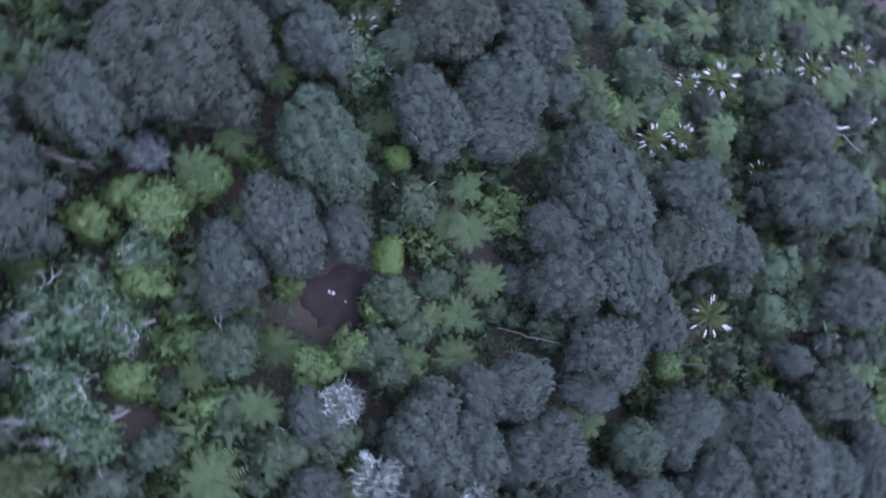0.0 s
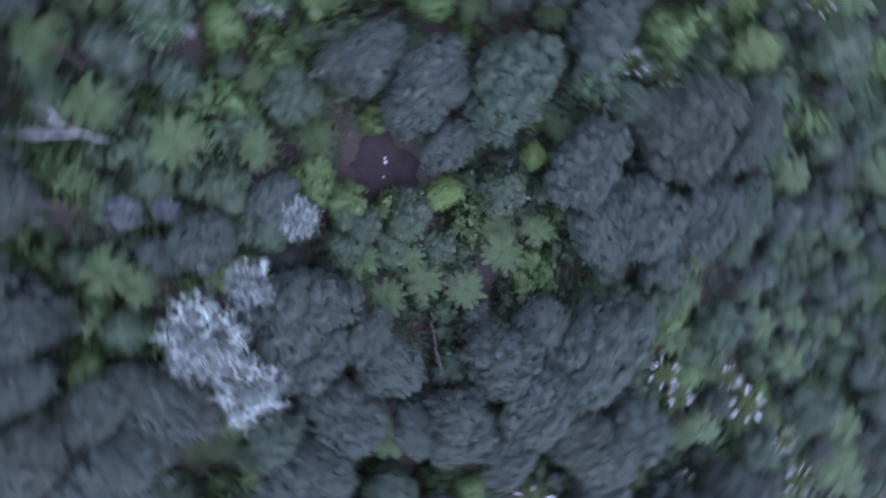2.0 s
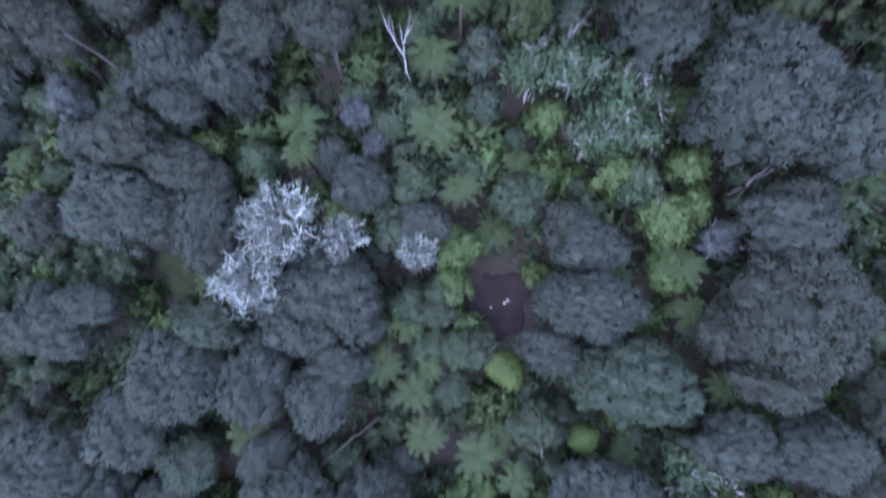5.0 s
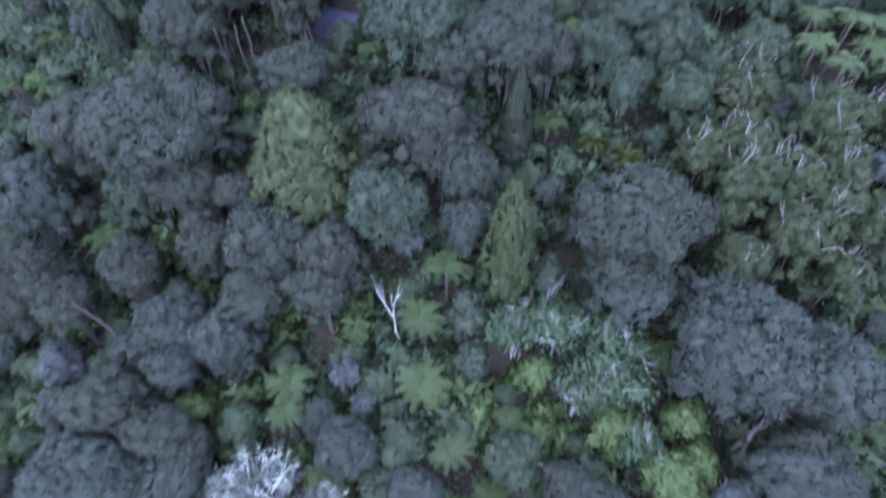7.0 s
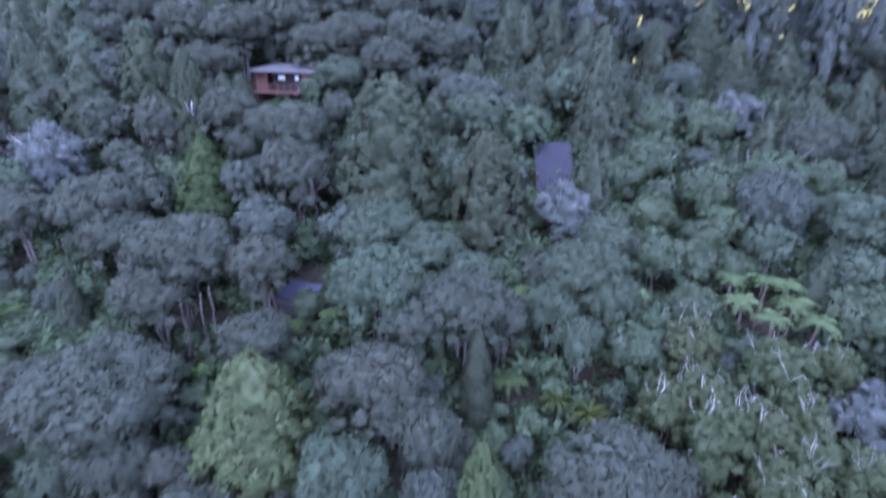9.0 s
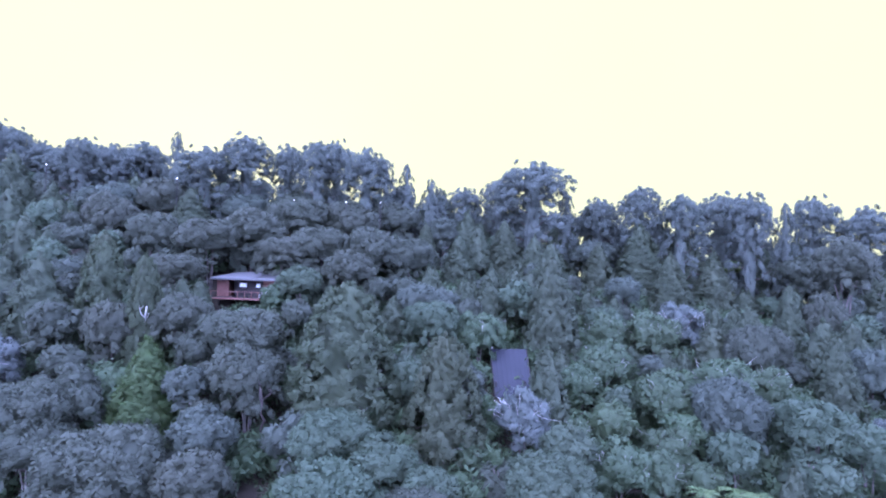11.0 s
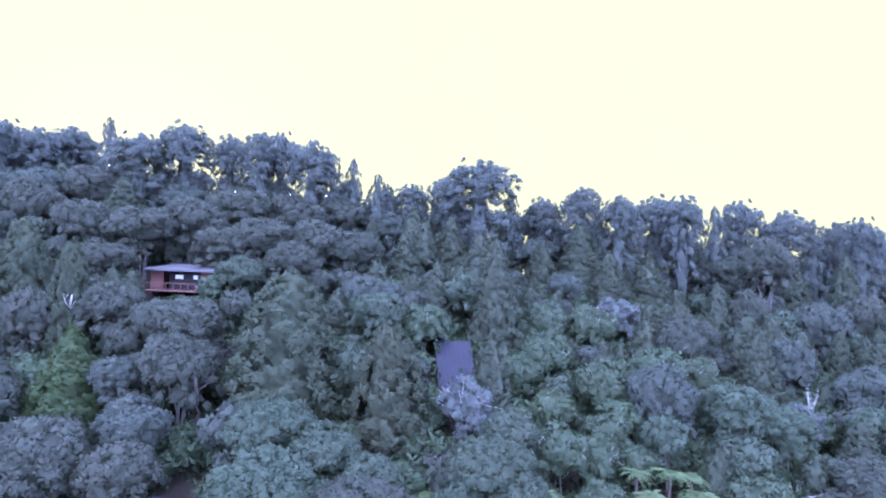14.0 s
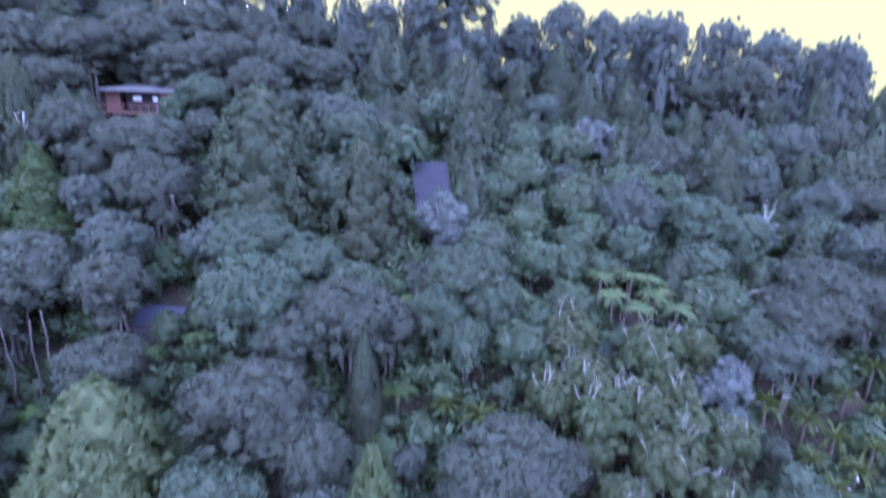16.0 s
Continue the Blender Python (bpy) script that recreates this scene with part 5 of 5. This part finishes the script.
def kept_clear(x, y):
    """Gaps in the canopy that stay open, and the ground round the buildings."""
    for cx, cy, cr in CLEARINGS:
        if (x - cx) ** 2 + (y - cy) ** 2 < cr * cr:
            return True
    return False


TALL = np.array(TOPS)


def below_sight_line(x, y, r, tall):
    """Caps a young tree's height so crowns behind it stay in the camera's view."""
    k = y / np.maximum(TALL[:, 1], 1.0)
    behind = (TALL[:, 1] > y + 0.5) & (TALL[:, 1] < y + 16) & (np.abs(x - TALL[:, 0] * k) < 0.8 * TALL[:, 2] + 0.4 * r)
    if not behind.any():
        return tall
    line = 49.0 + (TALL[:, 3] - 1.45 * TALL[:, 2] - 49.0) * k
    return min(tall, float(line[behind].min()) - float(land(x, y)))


fill_rng = np.random.default_rng(77)
JOINED = {}


def joined(name, key, x, y, height, radius, pick):
    """Past the countable plants: the crown only, joined with its like into one mass."""
    root, _ = MASTERS[key][pick % len(MASTERS[key])]
    me = [c for c in root.children if c.name.startswith("crown")][0].data
    v = np.empty(len(me.vertices) * 3)
    me.vertices.foreach_get("co", v)
    f = np.empty(len(me.polygons) * 3, int)
    me.polygons.foreach_get("vertices", f)
    a = (x * 3.7 + y * 9.1) % 6.283
    m = np.array([[math.cos(a), -math.sin(a), 0], [math.sin(a), math.cos(a), 0], [0, 0, 1]])
    JOINED.setdefault((name, me.materials[0].name), []).append((v.reshape(-1, 3) @ m.T * radius + (x, y, float(land(x, y)) + height), f.reshape(-1, 3).tolist(), NORMALS[me.name] @ m.T))


extra = []
for _ in range(11000):
    x, y = fill_rng.uniform(-105, 105), fill_rng.uniform(-62, 112)
    u, pick, r0 = fill_rng.random(), int(fill_rng.integers(100)), fill_rng.random()
    far = y > 45
    r = (1.5 + 1.5 * r0) if far else (0.9 + 1.2 * r0)
    if abs(x) > 42 + 0.62 * max(0.0, y) or kept_clear(x, y):
        continue
    others = np.concatenate([TAKEN, np.array(extra).reshape(-1, 3)])
    if not room(x, y, r, others, 0.66):
        continue
    extra.append((x, y, r))
    if far:
        tall = below_sight_line(x, y, r, 2.6 * r + 3.0)
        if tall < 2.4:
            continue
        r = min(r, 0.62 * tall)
        if u < (0.62 if x > -12 and y > 58 else 0.2):
            if y > 72 or abs(x) > 36:
                joined("hillside_scrub", "rimu_far", x, y, tall * 1.15, r * 1.45, pick)
            else:
                plant("rimu_young", x, y, tall * 1.1, r * 1.35, pick)
        elif u < 0.86:
            key = ("scrub_brown", "scrub_grey", "scrub_brown", "scrub_green")[pick % 4] if x < 2 else ("scrub_green", "scrub_grey", "scrub_green", "scrub_brown")[pick % 4]
            if y > 60 or abs(x) > 34:
                joined("hillside_scrub", key, x, y, tall, r, pick)
            else:
                plant(key, x, y, tall, r, pick)
        elif u < 0.93:
            plant("teal" if x > 0 else "scrub_green", x, y, tall * 0.8, r, pick)
        else:
            plant("broad", x, y, tall * 0.7, r, pick)
    else:
        if u < 0.16:
            tree_fern(x, y, 2.2 + 1.5 * r0, r * 1.1, pick)
        elif u < 0.50:
            plant("broad", x, y, 1.9 * r + 0.6, r, pick)
        elif u < 0.56:
            plant("bright", x, y, 1.8 * r + 0.4, r, pick)
        elif u < 0.72:
            plant("teal", x, y, 1.9 * r + 1.2, r, pick)
        else:
            plant(("scrub_grey", "scrub_brown", "scrub_green")[pick % 3], x, y, 2.0 * r + 2.2, r, pick)

# ferns and small shrubs in what light is left
for _ in range(6000):
    x, y = fill_rng.uniform(-58, 58), fill_rng.uniform(-50, 90)
    u, pick, r0 = fill_rng.random(), int(fill_rng.integers(100)), fill_rng.random()
    r = 1.3 + 0.9 * r0
    if kept_clear(x, y):
        continue
    others = np.concatenate([TAKEN, np.array(extra).reshape(-1, 3)])
    if not room(x, y, r, others, 0.46 if y < 15 else 0.34):
        continue
    extra.append((x, y, r))
    joined("low_shrubs", ("low_broad", "low_teal", "low_broad", "low_bright" if y < 28 else "low_teal", "low_fern" if y < 28 else "low_broad")[pick % 5], x, y, 1.25 * r + 0.5 * r0 + (0.6 if y > 30 else 0.0), r * 1.15, pick)

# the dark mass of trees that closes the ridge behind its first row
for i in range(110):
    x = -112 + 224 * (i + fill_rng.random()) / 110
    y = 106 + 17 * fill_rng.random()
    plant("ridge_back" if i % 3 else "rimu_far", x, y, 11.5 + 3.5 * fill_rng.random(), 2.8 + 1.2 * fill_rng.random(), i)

for (name, mat), rows in JOINED.items():
    words = "dense scrub crowns filling the far hillside" if name == "hillside_scrub" else "low leafy shrubs filling gaps under the canopy"
    tagged(new(name, mesh_from(name, rows, bpy.data.materials[mat])), words, "scrub", kind="stuff")

for rows in MASTERS.values():
    for root, _ in rows:
        for ob in (*root.children_recursive, root):
            bpy.data.objects.remove(ob)

# ---- low growth on the forest floor ----
low_rng = np.random.default_rng(91)
count = 130000
lx, ly = low_rng.uniform(-60, 60, count), low_rng.uniform(-60, 75, count)
open_ground = np.ones(count, bool)
for cx, cy, cr in CLEARINGS[:2]:
    open_ground &= (lx - cx) ** 2 + (ly - cy) ** 2 > (cr * 0.95) ** 2
thick = np.array([noise.noise((a * 0.16, b * 0.16, 3.0)) for a, b in zip(lx, ly)])
open_ground &= thick > -0.28
lx, ly = lx[open_ground], ly[open_ground]
lz = land(lx, ly) + 0.15 + (0.6 + 2.4 * np.clip(thick[open_ground] + 0.2, 0, 1)) * low_rng.random(len(lx))
at = np.stack([lx, ly, lz], 1)
tagged(new("undergrowth", mesh_from("undergrowth", [tufts(low_rng, at, np.array([[0, 0, 1.0]]) * np.ones_like(at), 0.30, 0.7)], BROAD_LEAF)), "low leafy undergrowth covering the forest floor", "undergrowth", kind="stuff")


# ---- fallen and leaning trunks ----
def bare_trunk(name, a, b, r0, r1, material, label, seed, forks=2):
    """A bare trunk from a to b with a few broken limbs."""
    rng = np.random.default_rng(seed)
    a, b = np.array(a, float), np.array(b, float)
    rows = [limb(rng, a, b, r0, r1, 0.014, 8, 7)]
    for i in range(forks):
        k = 0.55 + 0.35 * rng.random()
        s = a + (b - a) * k
        branching(rng, s, (b - a) / np.linalg.norm(b - a) + 0.6 * rng.normal(size=3), np.linalg.norm(b - a) * 0.22, r1 * 0.9, 1, rows, 0.5, 2, 4, 0.1)
    return tagged(new(name, smooth(mesh_from(name, rows, material))), label, "fallen tree", "dead trees")


for i, row in enumerate(TRUNKS):
    ax, ay, ah, bx, by, bh, r0, pale = row
    mat, text = ((BARK_PALE, "bleached bare trunk lying among the crowns") if pale else (BARK_BROWN, "grey-brown bare trunk leaning between the crowns"))
    bare_trunk("fallen_tree", (ax, ay, float(land(ax, ay)) + ah), (bx, by, float(land(bx, by)) + bh), r0, r0 * 0.5, mat, text, 800 + i, 2 if r0 > 0.1 else 0)


# ---- the two bare gaps ----
floor_patch("litter_patch", *PIT, LITTER, "dark red-brown bare patch of dead leaf litter", "bare ground", 5)
floor_patch("moss_patch", *MOSSY, MOSS, "dark olive mossy hollow between the trees", "bare ground", 6)
for i, (dx, dy, s) in enumerate(((0.35, 0.1, 0.16), (0.55, 0.35, 0.12), (-0.6, -0.5, 0.10))):
    rng = np.random.default_rng(850 + i)
    v = ICO_V * (1 + 0.12 * rng.normal(size=(len(ICO_V), 1))) * (s, s * 0.8, s * 0.6)
    st = tagged(new("stone", mesh_from("stone", [(v, ICO_F)], STONE)), "small pale stone on the dark leaf litter", "stone", "stones")
    px, py = PIT[0] + dx, PIT[1] + dy
    st.location = (px, py, float(land(px, py)) + 0.32 + s * 0.3)


# ---- buildings ----
def slab(size, bevel=0.02):
    bm = bmesh.new()
    bmesh.ops.create_cube(bm, size=1.0)
    bmesh.ops.scale(bm, vec=size, verts=bm.verts)
    bmesh.ops.bevel(bm, geom=bm.edges[:], offset=min(bevel, min(size) * 0.3), segments=1, affect="EDGES")
    return bm


def piece(name, size, at, material, parent, turn=(0, 0, 0), label="", bevel=0.02):
    bm = slab(size, bevel)
    me = bpy.data.meshes.new(name)
    bm.to_mesh(me)
    bm.free()
    me.materials.append(material)
    ob = part(name, me, parent, label)
    ob.location, ob.rotation_euler = at, [radians(a) for a in turn]
    return ob


def ribbed_roof(name, length, depth, at, turn, material, parent, ribs, label, high=0.014):
    """Ribbed sheet-metal roofing of real thickness."""
    k = np.linspace(0, 1, ribs * 4 + 1)
    lift = np.where(np.arange(len(k)) % 4 == 1, high, 0.0)
    xs = (k - 0.5) * length
    v = [(x, y, z + h) for h in (0.0, -0.06) for y in (-depth / 2, depth / 2) for x, z in zip(xs, lift)]
    n = len(k)
    f = []
    for i in range(n - 1):
        f += [(i, i + 1, n + i + 1, n + i), (2 * n + i + 1, 2 * n + i, 3 * n + i, 3 * n + i + 1)]
        f += [(i + 1, i, 2 * n + i, 2 * n + i + 1), (n + i, n + i + 1, 3 * n + i + 1, 3 * n + i)]
    f += [(0, n, 3 * n, 2 * n), (2 * n - 1, n - 1, 3 * n - 1, 4 * n - 1)]
    ob = part(name, mesh_from(name, [(v, f)], material), parent, label)
    ob.location, ob.rotation_euler = at, [radians(a) for a in turn]
    return ob


def window(parent, at, wide, high, material, bars=1):
    """A framed window, its pane set back in the wall's face."""
    w = piece("window", (wide + 0.16, 0.06, high + 0.16), at, WHITE_PAINT, parent)
    for i in range(bars + 1):
        pw = wide / (bars + 1) - 0.05
        piece("pane", (pw, 0.02, high), (-wide / 2 + (i + 0.5) * wide / (bars + 1), -0.035, 0), material, w)
    return w


def cabin(x, y, z, turn):
    """A red timber cabin on posts, with a low-pitched grey roof."""
    root = thing("cabin", "red-brown timber cabin with a grey low-pitched metal roof", "house")
    root.matrix_basis = pose(x, y, z, 0, 0, turn)
    piece("floor", (9.0, 5.2, 0.25), (0, 0, 0), DARK_TIMBER, root)
    for px, wide in ((-3.55, 1.9), (3.65, 1.7)):
        piece("wall", (wide, 0.16, 2.7), (px, -2.4, 1.48), RED_BOARD, root)
    piece("wall", (8.6, 0.16, 3.1), (0.2, 2.4, 1.68), RED_BOARD, root)
    piece("wall", (0.16, 4.6, 2.8), (-4.42, 0, 1.53), RED_BOARD, root)
    piece("wall", (0.16, 4.6, 2.8), (4.42, 0, 1.53), RED_BOARD, root)
    # Porch shade put into the colour: dark timber where other walls are red.
    recess = piece("porch_wall", (5.4, 0.12, 2.7), (0.1, -1.2, 1.48), DARK_TIMBER, root, label="wall set back under the roof, its shade put into the colour")
    for i in range(9):
        piece("board", (0.05, 0.04, 2.6), (-4.45 + i * 0.225, -2.50, 1.48), RED_BOARD, root)
    for i in range(8):
        piece("board", (0.05, 0.04, 2.6), (2.85 + i * 0.225, -2.50, 1.48), RED_BOARD, root)
    ribbed_roof("roof", 10.2, 6.6, (0.3, -0.4, 3.15), (6, 0, 0), ROOF_GREY, root, 26, "weathered grey ribbed metal roof")
    piece("fascia", (10.2, 0.08, 0.26), (0.3, -3.66, 2.66), ROOF_GREY, root)
    window(root, (-1.1, -1.30, 1.75), 1.0, 0.42, WINDOW_LIT)
    window(root, (1.3, -1.30, 1.75), 0.5, 0.4, WINDOW_LIT, 0)
    deck = piece("deck", (7.6, 1.6, 0.16), (-0.6, -3.3, -0.05), RED_BOARD, root)
    for i in range(8):
        piece("post", (0.09, 0.09, 1.0), (-3.7 + i * 1.05, -0.75, 0.5), RED_BOARD, deck)
    piece("rail", (7.6, 0.10, 0.08), (0, -0.75, 1.02), RED_BOARD, deck)
    for px in (-4.2, -1.4, 1.4, 4.2):
        for py in (-2.3, 2.3):
            piece("stilt", (0.2, 0.2, 3.4), (px, py, -1.8), DARK_TIMBER, root)
    return root


def steep_house(x, y, z, turn):
    """A small dark house under one steep blue-grey metal roof."""
    root = thing("steep_roofed_house", "dark timber house under a steep blue-grey metal roof", "house")
    root.matrix_basis = pose(x, y, z, 0, 0, turn)
    piece("floor", (4.2, 4.4, 0.2), (0, 0, 0), DARK_TIMBER, root)
    piece("wall", (3.4, 0.15, 4.4), (0, 1.9, 2.3), DARK_TIMBER, root)
    piece("wall", (0.15, 3.6, 2.4), (-1.65, 0.2, 1.3), DARK_TIMBER, root)
    piece("wall", (0.15, 3.6, 2.4), (1.65, 0.2, 1.3), DARK_TIMBER, root)
    ribbed_roof("roof", 4.3, 6.0, (0.2, -0.5, 3.3), (52, 0, 0), ROOF_BLUE, root, 8, "steep blue-grey ribbed metal roof")
    piece("barge_board", (0.10, 6.0, 0.22), (-1.88, -0.5, 3.25), DARK_TIMBER, root, (52, 0, 0))
    piece("barge_board", (0.10, 6.0, 0.22), (2.38, -0.5, 3.25), DARK_TIMBER, root, (52, 0, 0))
    piece("flue", (0.12, 0.12, 0.7), (-1.6, 1.75, 5.5), WHITE_PAINT, root, label="white flue pipe")
    for px in (-1.9, 1.9):
        for py in (-2.0, 2.0):
            piece("stilt", (0.2, 0.2, 3.4), (px, py, -1.7), DARK_TIMBER, root)
    return root


def shed(x, y, z, turn):
    """A low shed of which little more than the roof shows."""
    root = thing("shed", "low dark shed with a blue-grey metal roof among trees", "shed")
    root.matrix_basis = pose(x, y, z, 0, 0, turn)
    for px, sx, sy, py in ((0, 3.4, 0.12, -1.1), (0, 3.4, 0.12, 1.1)):
        piece("wall", (sx, sy, 2.2), (px, py, 1.0), DARK_TIMBER, root)
    for px in (-1.64, 1.64):
        piece("wall", (0.12, 2.08, 2.2), (px, 0, 1.0), DARK_TIMBER, root)
    ribbed_roof("roof", 4.0, 2.9, (0, 0, 2.25), (24, 0, 0), ROOF_SHED, root, 8, "blue-grey ribbed metal roof")
    return root


def far_house(x, y, z, turn, label):
    """A pale house far up the hill, all but hidden by trees."""
    root = thing("hill_house", label, "house", "houses on the hill")
    root.matrix_basis = pose(x, y, z, 0, 0, turn)
    piece("wall", (4.4, 3.4, 2.6), (0, 0, 1.2), WHITE_PAINT, root)
    ribbed_roof("roof", 5.0, 2.4, (0, -0.95, 3.0), (22, 0, 0), ROOF_GREY, root, 9, "grey metal roof")
    ribbed_roof("roof", 5.0, 2.4, (0, 0.95, 3.0), (-22, 0, 0), ROOF_GREY, root, 9, "grey metal roof")
    window(root, (-0.9, -1.72, 1.3), 1.0, 0.9, WINDOW_LIT)
    return root


cabin(*CABIN)
steep_house(*STEEP)
shed(*SHED)
for row in FAR_HOUSES:
    far_house(*row, "small pale house among the trees below the ridge")
# House lights on the hill; the thin poles are added to hold the bulbs.
for x, y, h in LAMPS:
    root = thing("yard_lamp", "small house light on an added thin pole among trees", "lamp", "lamps on the hill")
    root.location = (x, y, float(land(x, y)))
    pole_mesh = mesh_from("pole", [tube(((0, 0, -0.3), (0, 0, h / 2), (0, 0, h)), (0.06, 0.05, 0.05), 6)], DARK_TIMBER)
    part("pole", pole_mesh, root)
    part("bulb", mesh_from("bulb", [(ICO_V * (0.07, 0.07, 0.10) + (0, 0, h + 0.09), ICO_F)], LAMP_LIT), root, "small glowing bulb")
